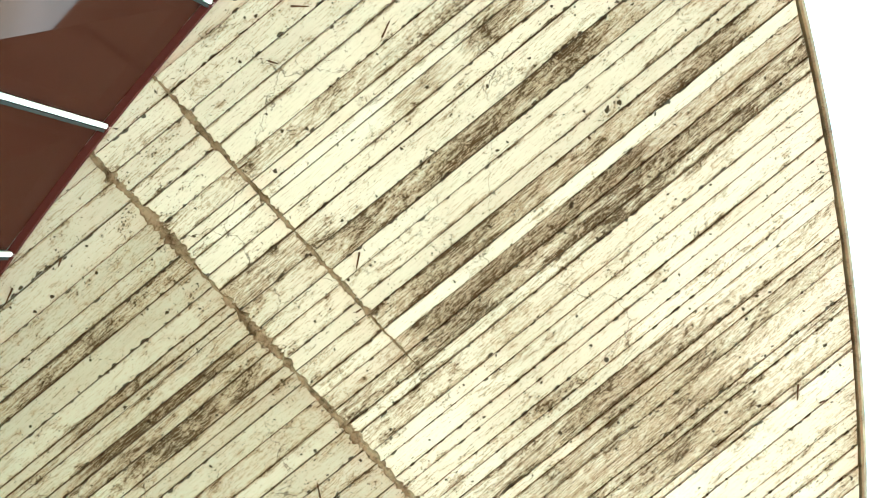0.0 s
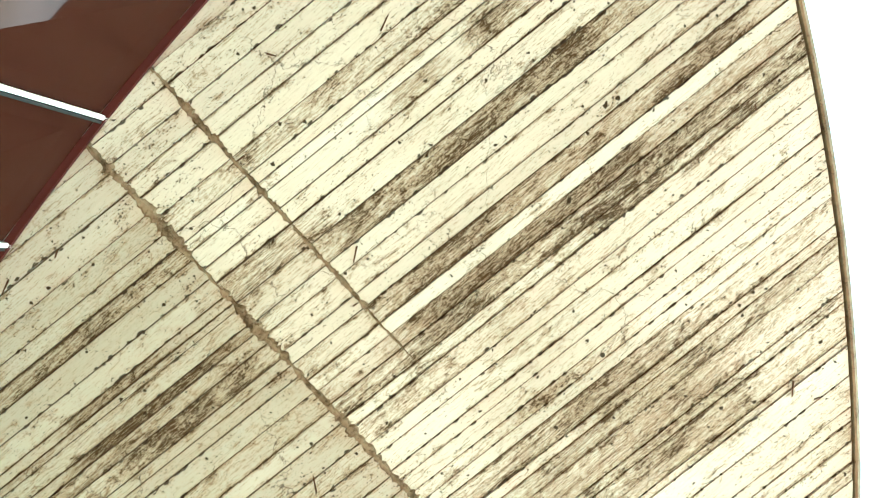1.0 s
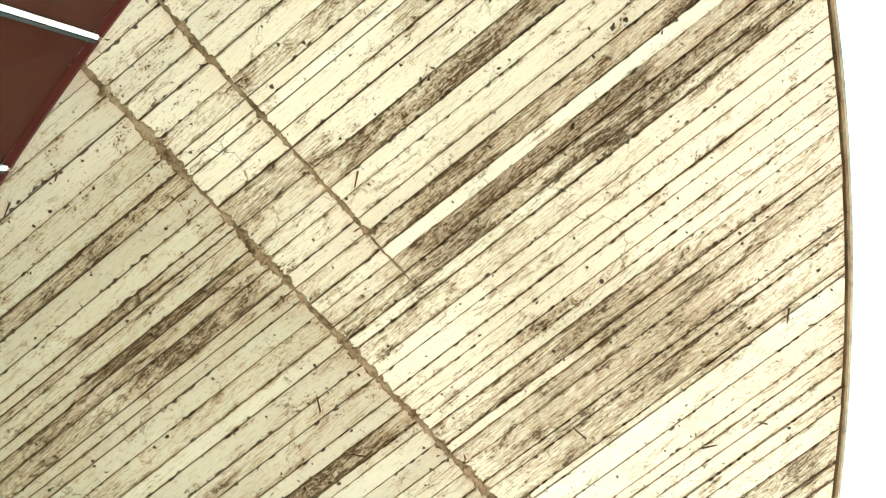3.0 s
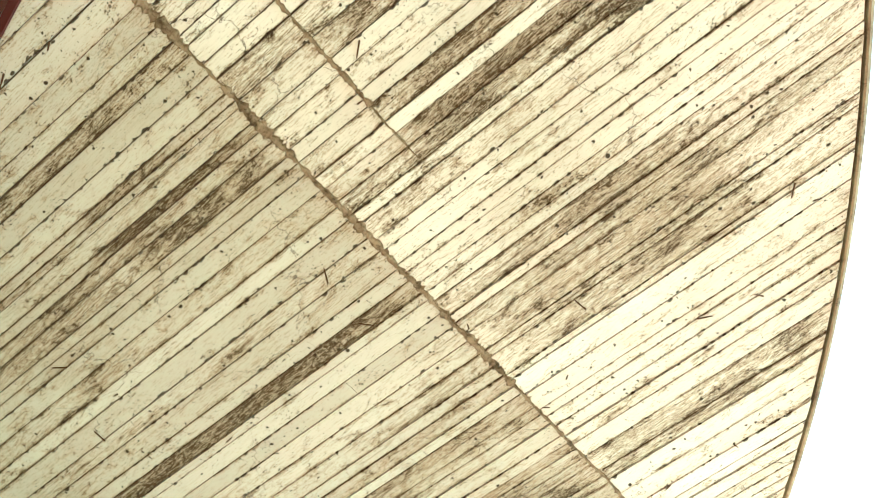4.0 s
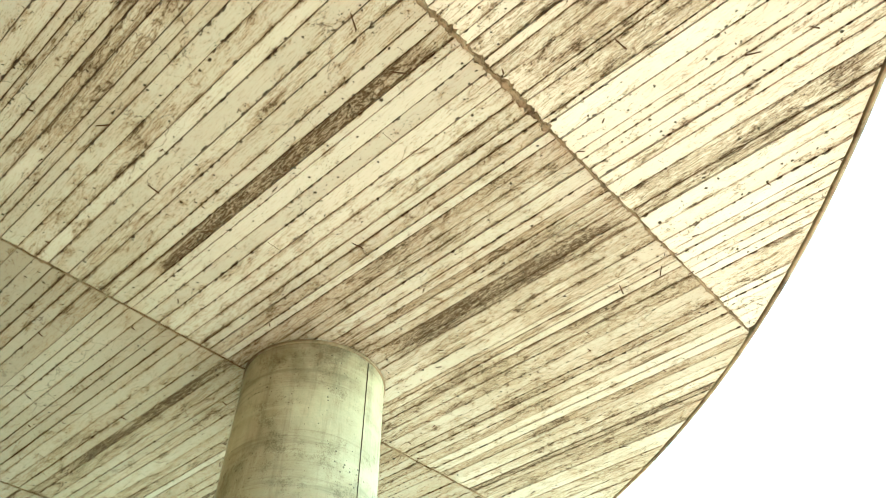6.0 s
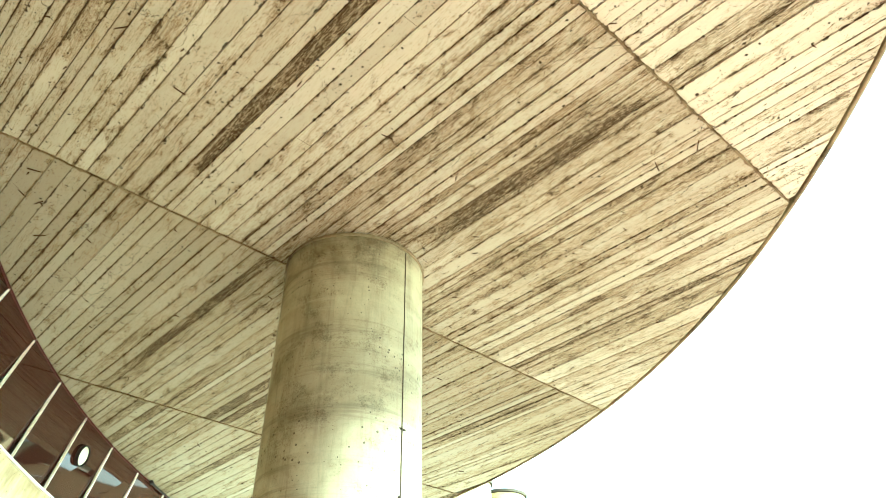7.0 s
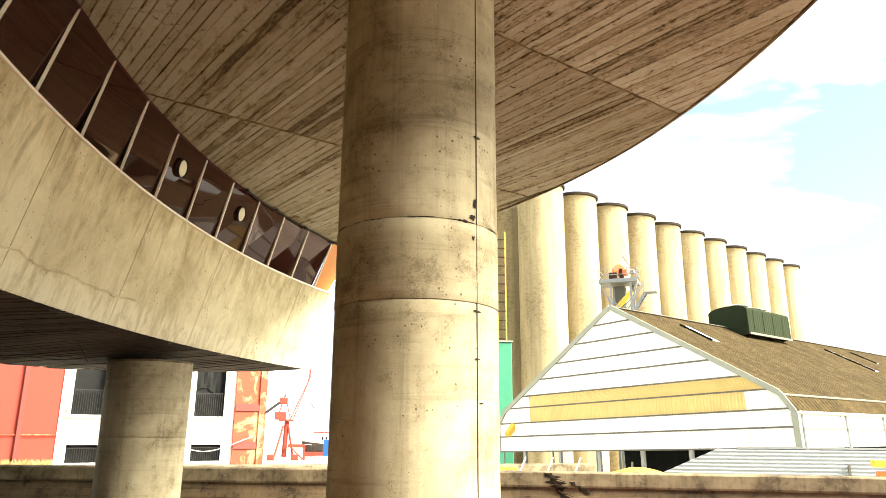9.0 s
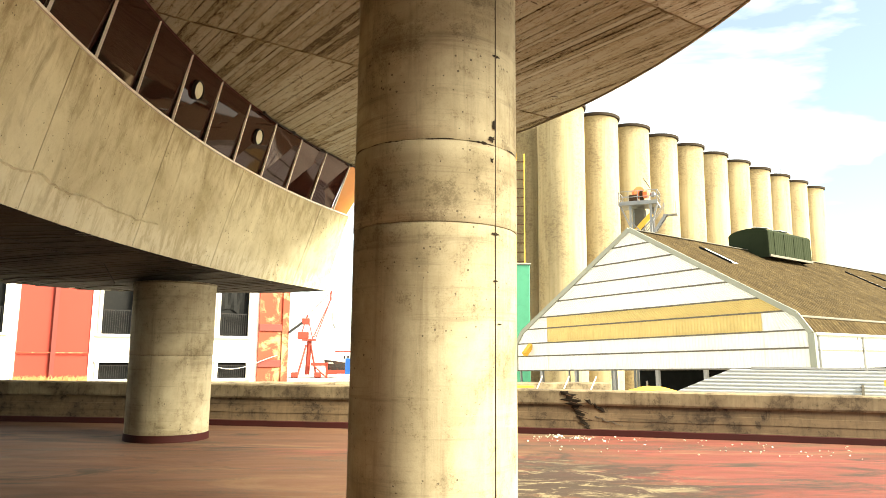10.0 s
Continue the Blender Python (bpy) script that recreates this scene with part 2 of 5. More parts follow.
def silo_concrete():
    n = Nodes("silo_concrete")
    c = n.coords()
    rnd = n.add("ObjectInfo", "Random")
    big = n.noise(n.coords((1, 1, 0.25)), 0.35, 6.0, 0.6, 0.3)
    mid = n.noise(n.coords((0.8, 0.8, 1.5)), 2.2, 9.0, 0.85, 0.3)
    runs = n.noise(n.coords((1.6, 1.6, 0.05)), 1.2, 5.0, 0.6)
    col = n.mix(n.span(big, 0.35, 0.68), (0.40, 0.325, 0.18), (0.27, 0.21, 0.108))
    col = n.mix(n.span(runs, 0.46, 0.68, 0.0, 0.4), col, (0.17, 0.125, 0.062))
    thr = n.span(rnd, 0.0, 1.0, 0.57, 0.50)
    pit = n.math("MULTIPLY", n.math("GREATER_THAN", mid, thr), n.span(big, 0.42, 0.62, 0.05, 0.55))
    col = n.mix(pit, col, (0.13, 0.09, 0.045))
    return n.done(col, 0.9, mid, 0.3, 0.05)


def mossy_roof():
    n = Nodes("mossy_corrugated_roof")
    c = n.coords()
    a = n.noise(n.coords((0.25, 1.2, 1)), 0.9, 7.0, 0.7, 0.3)
    b = n.noise(c, 5.0, 8.0, 0.9)
    rows = n.noise(n.coords((0.25, 2.4, 0.25)), 1.0, 4.0, 0.7)
    col = n.mix(n.span(a, 0.35, 0.65), (0.095, 0.066, 0.028), (0.05, 0.034, 0.014))
    col = n.mix(n.span(rows, 0.50, 0.62, 0.0, 0.25), col, (0.045, 0.031, 0.013))
    col = n.mix(n.span(b, 0.50, 0.62, 0.0, 0.85), col, (0.016, 0.012, 0.007))
    col = n.mix(n.span(b, 0.42, 0.34, 0.0, 0.6), col, (0.26, 0.20, 0.10))
    n.b.inputs["Specular IOR Level"].default_value = 0.1
    return n.done(col, 0.95, b, 0.6, 0.03)


def peeling_orange():
    n = Nodes("peeling_orange_paint")
    c = n.coords()
    a = n.noise(c, 0.9, 8.0, 0.7, 0.7)
    col = n.mix(n.span(a, 0.52, 0.62), (0.32, 0.045, 0.018), (0.48, 0.25, 0.11))
    return n.done(col, 0.85, a, 0.3, 0.02)


def tinted_glass():
    n = Nodes("brown_tinted_glass")
    n.b.inputs["Base Color"].default_value = (0.024, 0.008, 0.005, 1)
    n.b.inputs["Roughness"].default_value = 0.03
    n.b.inputs["IOR"].default_value = 1.4
    n.b.inputs["Specular Tint"].default_value = (0.85, 0.46, 0.36, 1)
    n.b.inputs["Metallic"].default_value = 0.0
    wav = n.noise(n.coords(), 0.9, 1.0, 0.4)
    n.put(n.b.inputs["Normal"], n.add("Bump", Strength=0.10, Distance=0.05, Height=wav))
    return n.m


M_BOARD = board_concrete()
# near-black: the shade under the wing is put into this concrete's colour
M_KEEL = smooth_concrete("shaded_keel_concrete", (0.045, 0.032, 0.02), (0.025, 0.018, 0.011), (0.01, 0.007, 0.004), 0.6, 1.5)
M_CONC = smooth_concrete("column_concrete", (0.40, 0.345, 0.22), (0.19, 0.15, 0.082), (0.075, 0.054, 0.03), drip=1.0, gritty=0.45, rings=0.4)
M_BAND = smooth_concrete("band_concrete", (0.68, 0.615, 0.40), (0.47, 0.40, 0.235), (0.16, 0.11, 0.05), 0.9, 0.8, True, 0.2, 0.0, (4.3, 5.1, 3.42))
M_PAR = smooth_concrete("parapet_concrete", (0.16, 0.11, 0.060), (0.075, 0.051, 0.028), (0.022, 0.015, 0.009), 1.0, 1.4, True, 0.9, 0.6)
# near-black so that the added blocking walls bounce little light back
M_BLOCKER = smooth_concrete("blocker_concrete", (0.06, 0.05, 0.035), (0.04, 0.033, 0.022), (0.02, 0.016, 0.01), 0.8, 0.6)
M_COPE = smooth_concrete("coping_concrete", (0.26, 0.205, 0.120), (0.12, 0.09, 0.052), (0.04, 0.028, 0.017), 1.2, 1.6)
M_MORTAR = smooth_concrete("joint_mortar", (0.24, 0.185, 0.11), (0.11, 0.078, 0.04), (0.03, 0.02, 0.009), 0.7, 9.0, True, 0.9)
M_DARKLINE = painted("dirty_groove", (0.06, 0.045, 0.03), (0.12, 0.09, 0.06), 0.5, 0.9)
M_DECK = deck_paint()
M_REDBASE = painted("dark_red_skirting_paint", (0.042, 0.010, 0.008), (0.022, 0.009, 0.007), 0.6, 0.7)
M_WHITE = painted("white_painted_steel", (0.80, 0.76, 0.66), (0.5, 0.44, 0.32), 0.3, 0.45)
M_WALLWHITE = painted("white_render", (0.80, 0.77, 0.68), (0.50, 0.44, 0.32), 0.35, 0.85, 0.4)
M_RED = painted("red_render", (0.27, 0.029, 0.014), (0.21, 0.026, 0.014), 0.4, 0.8, 0.25)
M_REDDARK = painted("red_downpipe", (0.15, 0.026, 0.016), (0.10, 0.02, 0.014), 0.4, 0.7)
M_PEEL = peeling_orange()
M_GLASS = tinted_glass()
M_ENDPANE = painted("orange_end_pane", (0.55, 0.22, 0.05), (0.4, 0.15, 0.04), 0.3, 0.35)
M_HEAD = painted("dark_red_steel", (0.05, 0.012, 0.009), (0.03, 0.01, 0.008), 0.4, 0.6)
M_PIT = painted("deep_pit", (0.018, 0.013, 0.008), (0.04, 0.03, 0.018), 0.5, 0.95)
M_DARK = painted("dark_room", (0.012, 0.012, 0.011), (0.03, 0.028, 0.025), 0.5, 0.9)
M_IRON = painted("black_iron", (0.02, 0.019, 0.018), (0.06, 0.04, 0.03), 0.4, 0.6)
M_RUST = painted("rusty_wire", (0.05, 0.028, 0.016), (0.10, 0.05, 0.025), 0.6, 0.9)
M_SHEET = painted("white_corrugated_sheet", (0.80, 0.79, 0.74), (0.55, 0.50, 0.40), 0.25, 0.5, 0.25)
M_YELSHEET = painted("yellowed_translucent_sheet", (0.62, 0.47, 0.17), (0.42, 0.30, 0.10), 0.5, 0.6, 0.4)
M_LOWSHEET = painted("grey_white_sheet", (0.33, 0.345, 0.35), (0.3, 0.28, 0.24), 0.4, 0.6, 0.4)
M_RAIL = painted("grey_purlin", (0.12, 0.105, 0.075), (0.10, 0.08, 0.05), 0.6, 0.7)
M_TRIM = painted("pale_green_grey_trim", (0.28, 0.29, 0.23), (0.25, 0.22, 0.15), 0.5, 0.6)
M_ROOF = mossy_roof()
M_SILO = silo_concrete()
M_CAP = painted("silo_cap_edge", (0.035, 0.026, 0.017), (0.02, 0.015, 0.01), 0.6, 0.9)
M_GREEN = painted("dark_green_sheet", (0.022, 0.028, 0.013), (0.012, 0.016, 0.008), 0.5, 1.0)
M_TEAL = painted("green_painted_steel", (0.05, 0.24, 0.13), (0.03, 0.12, 0.07), 0.4, 0.6)
M_STEEL = painted("galvanised_steel", (0.26, 0.26, 0.25), (0.14, 0.12, 0.10), 0.5, 0.5, 1.0, 0.3)
M_ORANGE = painted("orange_machine_paint", (0.72, 0.16, 0.03), (0.35, 0.09, 0.03), 0.4, 0.55)
M_CRANE = painted("red_crane_paint", (0.30, 0.030, 0.013), (0.22, 0.035, 0.018), 0.3, 0.6)
M_YELLOW = painted("yellow_tarpaulin", (0.78, 0.45, 0.04), (0.5, 0.28, 0.04), 0.35, 0.6)
M_BLUE = painted("blue_paint", (0.03, 0.17, 0.6), (0.03, 0.1, 0.3), 0.2, 0.5)
M_HULL = painted("dark_hull", (0.05, 0.045, 0.04), (0.2, 0.07, 0.04), 0.5, 0.6)
M_GROUND = smooth_concrete("yard_concrete", (0.52, 0.48, 0.39), (0.43, 0.39, 0.31), (0.22, 0.19, 0.15), 0.4, 0.15, False)
M_RUBBLE = painted("pale_chips", (0.62, 0.56, 0.44), (0.4, 0.35, 0.25), 0.4, 0.9)
M_VENT = painted("cream_vent_plastic", (0.62, 0.58, 0.42), (0.4, 0.35, 0.24), 0.4, 0.5)
M_INNER = painted("interior_plaster", (0.30, 0.20, 0.13), (0.2, 0.13, 0.08), 0.4, 0.9)


# ---------------------------------------------------------------- mesh helpers
def link(name, bm, material, smooth=False):
    me = bpy.data.meshes.new(name)
    bm.normal_update()
    bm.to_mesh(me)
    bm.free()
    me.materials.append(material)
    if smooth:
        me.polygons.foreach_set("use_smooth", [True] * len(me.polygons))
    return new(name, me)


def part(name, bm, material, parent, label="", smooth=False):
    ob = link(name, bm, material, smooth)
    ob.parent = parent
    if label:
        ob["label"] = label
    return ob


def share(name, me, parent, m):
    ob = new(name, me)
    ob.parent = parent
    ob.matrix_basis = m
    return ob


def raw(verts, faces):
    me = bpy.data.meshes.new("raw")
    me.from_pydata([tuple(v) for v in verts], [], faces)
    bm = bmesh.new()
    bm.from_mesh(me)
    bpy.data.meshes.remove(me)
    return bm


def add_box(bm, m, bevel=0.0):
    """A box of unit size placed by m, with bevelled edges."""
    got = bmesh.ops.create_cube(bm, size=1.0)
    bmesh.ops.transform(bm, matrix=m, verts=got["verts"])
    if bevel:
        es = list({e for v in got["verts"] for e in v.link_edges})
        bmesh.ops.bevel(bm, geom=es, offset=bevel, segments=1, affect="EDGES")


def boxed(size, at=(0, 0, 0), turn=(0, 0, 0), bevel=0.0):
    bm = bmesh.new()
    add_box(bm, pose(*at, *turn) @ Matrix.Diagonal((*size, 1)), bevel)
    return bm


def add_bar(bm, a, b, w, d=None, sides=0):
    """A bar from a to b: square, or round with that many sides."""
    a, b = Vector(a), Vector(b)
    m = Matrix.Translation((a + b) / 2) @ (b - a).to_track_quat("Z", "Y").to_matrix().to_4x4()
    long = (b - a).length
    if sides:
        bmesh.ops.create_cone(bm, cap_ends=True, segments=sides, radius1=w / 2, radius2=(d or w) / 2, depth=long, matrix=m)
    else:
        add_box(bm, m @ Matrix.Diagonal((w, d or w, long, 1)))


def bar(a, b, w, d=None, sides=0):
    bm = bmesh.new()
    add_bar(bm, a, b, w, d, sides)
    return bm


def revolve(profile, seg, closed=False):
    """Turns a profile of (radius, z) round the z axis."""
    vs, fs, k = [], [], len(profile)
    for i in range(seg):
        a = 2 * math.pi * i / seg
        vs += [(r * math.cos(a), r * math.sin(a), z) for r, z in profile]
    for i in range(seg):
        j = (i + 1) % seg
        for p in range(k if closed else k - 1):
            q = (p + 1) % k
            fs.append((i * k + p, j * k + p, j * k + q, i * k + q))
    return raw(vs, fs)


def empty(name, m=None):
    ob = new(name)
    ob.empty_display_size = 0.3
    if m is not None:
        ob.matrix_basis = m
    return ob


def loft(lines, close=False):
    """A skin through lines of equally many points."""
    vs = [p for line in lines for p in line]
    k, n = len(lines[0]), len(lines)
    fs = []
    for i in range(n if close else n - 1):
        j = (i + 1) % n
        for p in range(k - 1):
            fs.append((i * k + p, i * k + p + 1, j * k + p + 1, j * k + p))
    return raw(vs, fs)


def corrugated(width, height, pitch, depth, flip=False):
    """A corrugated sheet in the x-z plane, ribs upright, lower corner at the origin."""
    k = max(2, int(width / pitch))
    xs, ys = [], []
    for i in range(k + 1):
        for f, y in ((0, 0), (0.25, 0), (0.5, -depth), (0.75, -depth)):
            x = (i + f) * width / (k + 1)
            xs.append(x)
            ys.append(y)
    vs = [(x, y, 0) for x, y in zip(xs, ys)] + [(x, y, height) for x, y in zip(xs, ys)]
    n = len(xs)
    return raw(vs, [(i, i + 1, n + i + 1, n + i) for i in range(n - 1)])


# ---------------------------------------------------------------- ground, deck and parapet
GROUND = -4.5
# unseen east end, cut short so the pale ground bounces light to the rim
DX = (-42.0, 11.4)


def deck_edge(x):
    return 14.25 - 0.16 * x - 0.006 * x * x if abs(x) < 14 else (14.25 - 0.006 * 196 - 0.16 * x - 0.168 * (abs(x) - 14))


tagged(link("ground", boxed((3000, 3000, 1.0), (0, 0, GROUND - 0.5)), M_GROUND), "pale concrete quay ground", "ground", kind="structure")

EDGE = [DX[0] + (DX[1] - DX[0]) * i / 54 for i in range(55)]
deck_bm = loft([[(x, -30, -0.35) for x in EDGE], [(x, -30, 0) for x in EDGE], [(x, deck_edge(x) + 0.25, 0) for x in EDGE], [(x, deck_edge(x) + 0.25, -0.35) for x in EDGE]], True)
floor = tagged(link("floor", deck_bm, M_DECK), "worn red painted terrace deck", "floor", kind="structure")
# added side wall under the shortened east edge, out of view
tagged(link("wall_below_unseen_edge", boxed((0.4, deck_edge(DX[1]) + 30, -0.36 - GROUND), (DX[1] - 0.2, (deck_edge(DX[1]) - 30) / 2, (GROUND - 0.36) / 2)), M_PAR), "stained concrete wall below the deck", "wall", kind="structure")
tagged(link("wall_below_deck", loft([[(x, deck_edge(x) + 0.2, GROUND) for x in EDGE], [(x, deck_edge(x) + 0.2, -0.352) for x in EDGE], [(x, deck_edge(x) - 0.3, -0.352) for x in EDGE], [(x, deck_edge(x) - 0.3, GROUND) for x in EDGE]], True), M_PAR), "stained concrete wall below the deck", "wall", kind="structure")


def parapet():
    top = tagged(empty("wall_parapet"), "weathered concrete parapet round the red deck", "parapet", kind="structure")

    def strip(prof, x0, x1, k):
        xs = [x0 + (x1 - x0) * i / k for i in range(k + 1)]
        lines = [[(x, deck_edge(x) + o + 0.006 * noise.noise((x * 2.1, z * 3, 5)), z + 0.008 * noise.noise((x * 1.4, z, 1))) for x in xs] for o, z in prof]
        return loft(lines, True)

    wall = [(-0.100, 0.0), (-0.078, 0.135), (-0.068, 0.137), (-0.050, 0.275), (-0.058, 0.278), (-0.034, 0.412), (-0.024, 0.415), (0.0, 0.56), (0.24, 0.56), (0.24, 0.0)]
    cope = [(-0.045, 0.562), (-0.06, 0.60), (-0.06, 0.815), (-0.03, 0.84), (0.27, 0.845), (0.29, 0.82), (0.29, 0.57), (0.26, 0.562)]
    x = DX[0]
    while x < DX[1] - 0.1:
        w = min(3.4, DX[1] - x)
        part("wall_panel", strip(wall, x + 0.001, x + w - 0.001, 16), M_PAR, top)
        part("coping", strip(cope, x + 0.0015, x + w - 0.0015, 20), M_COPE, top)
        x += w
    part("skirting", strip([(-0.125, 0.001), (-0.118, 0.11), (-0.09, 0.12), (-0.09, 0.001)], *DX, 300), M_REDBASE, top, "dark red painted skirting")
    # added parapet along the shortened east edge, out of view
    part("unseen_return_wall", boxed((0.3, deck_edge(DX[1]) + 30, 0.84), (DX[1] + 0.152, (deck_edge(DX[1]) - 30) / 2, 0.42), bevel=0.02), M_COPE, top)
    # broken patch: a deep ragged crack with a branch, loosened shards and bared bars
    rnd = random.Random(4)

    def face(x, z):
        return deck_edge(x) - (0.066 if z > 0.565 else 0.10 * (1 - z / 0.56) + 0.008)

    def torn(pts, name, material, label, proud):
        vs, fs = [], []
        for k, (x, z, w) in enumerate(pts):
            a, b = x - w * rnd.uniform(0.3, 0.7), x + w * rnd.uniform(0.3, 0.7)
            vs += [(a, face(a, z) - proud, z), ((a + b) / 2, face(x, z) - proud - 0.006, z - 0.01), (b, face(b, z) - proud, z)]
            if k:
                q = 3 * k
                fs += [(q - 3, q - 2, q + 1, q), (q - 2, q - 1, q + 2, q + 1)]
        part(name, raw(vs, fs), material, top, label)

    torn([(2.40 + 0.42 * i / 30 + rnd.uniform(-0.05, 0.05), 0.83 - 0.72 * i / 30, (0.27 - 0.17 * i / 30) * rnd.uniform(0.45, 1.3)) for i in range(31)], "broken_patch", M_PIT, "dark spalled break", 0.004)
    torn([(2.78 + 0.34 * i / 14, 0.66 - 0.20 * i / 14 + 0.03 * math.sin(i * 1.3), 0.07 * rnd.uniform(0.4, 1.4)) for i in range(15)], "broken_patch", M_PIT, "dark branch of the break", 0.004)
    torn([(2.95 + 0.5 * i / 12, 0.36 - 0.16 * i / 12 + rnd.uniform(-0.02, 0.02), 0.05 * rnd.uniform(0.3, 1.5)) for i in range(13)], "crack", M_DARKLINE, "fine crack beside the break", 0.003)
    for k in range(4):
        z = 0.76 - 0.13 * k
        x = 2.42 + 0.07 * k
        part("bared_bar", bar((x, face(x, z) - 0.03, z), (x + 0.26, face(x + 0.26, z - 0.09) - 0.03, z - 0.09), 0.014, sides=6), M_RUST, top, "rusty bared reinforcing bar")


parapet()

# ---------------------------------------------------------------- canopy
CX, CY, CR, CZ = -10.04, 5.49, 14.105, 5.95
TURN = 125.0   # the way of the boards
canopy = tagged(empty("ceiling", pose(CX, CY, CZ, 0, 0, TURN)), "board-marked concrete underside of a round canopy", "ceiling", kind="structure")


SKEW = 0.045   # the boards run a little askew to the joints
# soiled stretches, in the third list also a column's shadow: place across, width, from and to along the boards, how
# dirty
SOILED_A = [
    (0.03, 0.16, -1.70, 0.71, 0.80), (-0.41, 0.13, -0.60, -0.21, 0.70), (-0.40, 0.17, -1.25, -0.83, 0.90), (-0.58, 0.08, -0.79, -0.22, 0.4),
    (0.52, 0.14, -0.80, 0.66, 0.75), (0.57, 0.18, -2.31, -0.80, 0.60), (0.80, 0.29, -0.55, 0.73, 0.85), (0.89, 0.27, -1.34, -0.55, 1.0),
    (0.95, 0.22, -2.34, -1.36, 0.60), (1.04, 0.15, 0.60, 1.35, 0.50), (-0.49, 0.17, 0.65, 0.90, 0.35), (0.48, 0.25, 0.86, 1.24, 0.5)]
SOILED_B = [
    (1.94, 0.30, -1.82, 0.31, 0.45), (2.38, 0.30, -1.60, 0.28, 0.50), (1.82, 0.16, -0.40, 1.34, 0.60), (2.19, 0.19, -0.46, 1.34, 0.50),
    (2.47, 0.20, -1.20, 1.34, 0.45), (3.64, 0.20, -0.73, 1.32, 0.70), (5.00, 0.25, 0.45, 1.34, 0.50)]
SOILED_SHADED_C = [
    (0.02, 0.07, 1.38, 2.72, 1.0), (0.22, 0.13, 1.41, 2.54, 0.75), (-0.22, 0.06, 1.94, 2.74, 0.60), (0.10, 0.14, 2.86, 4.18, 0.50),
    (1.46, 0.13, 1.38, 4.65, 1.0), (2.72, 0.16, 1.43, 4.28, 0.60), (3.67, 0.22, 1.38, 4.09, 0.95), (4.16, 0.17, 1.79, 2.84, 0.40),
    (3.39, 0.11, 1.56, 3.29, 0.50), (1.14, 0.24, 4.77, 5.94, 0.30),
    # first three: smudge beside the tall column's top, its shadow and dirt together
    (2.90, 0.50, 4.25, 5.30, 0.55), (3.25, 0.35, 3.95, 5.30, 0.70), (3.05, 0.70, 5.26, 6.30, 0.60), (4.30, 0.35, 3.30, 5.20, 0.65)]
# clean, almost white stretches: the same, without the last
SEAM = (1.70, 0.13, -2.0, 1.04, 0.0)   # a clean board between two open seams
CLEAN = [(1.38, 0.50, -2.0, 0.9), (2.95, 0.45, -1.0, 1.34), (4.3, 0.8, -0.6, 1.34), (-0.2, 0.16, -1.9, 0.5), (0.28, 0.22, -2.0, 0.5)]


def soil_at(e, n, base):
    """The soil at a place along and across the joints."""
    got = base
    for e0, w, n0, n1 in CLEAN:
        if abs(e + SKEW * (n - (n0 + n1) / 2) - e0) < w / 2 and n0 < n < n1:
            got *= 0.25
    for e0, w, n0, n1, k in SOILED_A + SOILED_B + SOILED_SHADED_C:
        off = abs(e + SKEW * (n - (n0 + n1) / 2) - e0)
        fade = min(1.0, max(0.0, 0.5 + min(n - n0, n1 - n) / 0.3))
        if off < max(w / 2, 0.05):
            got = max(got, k * fade)
    return got


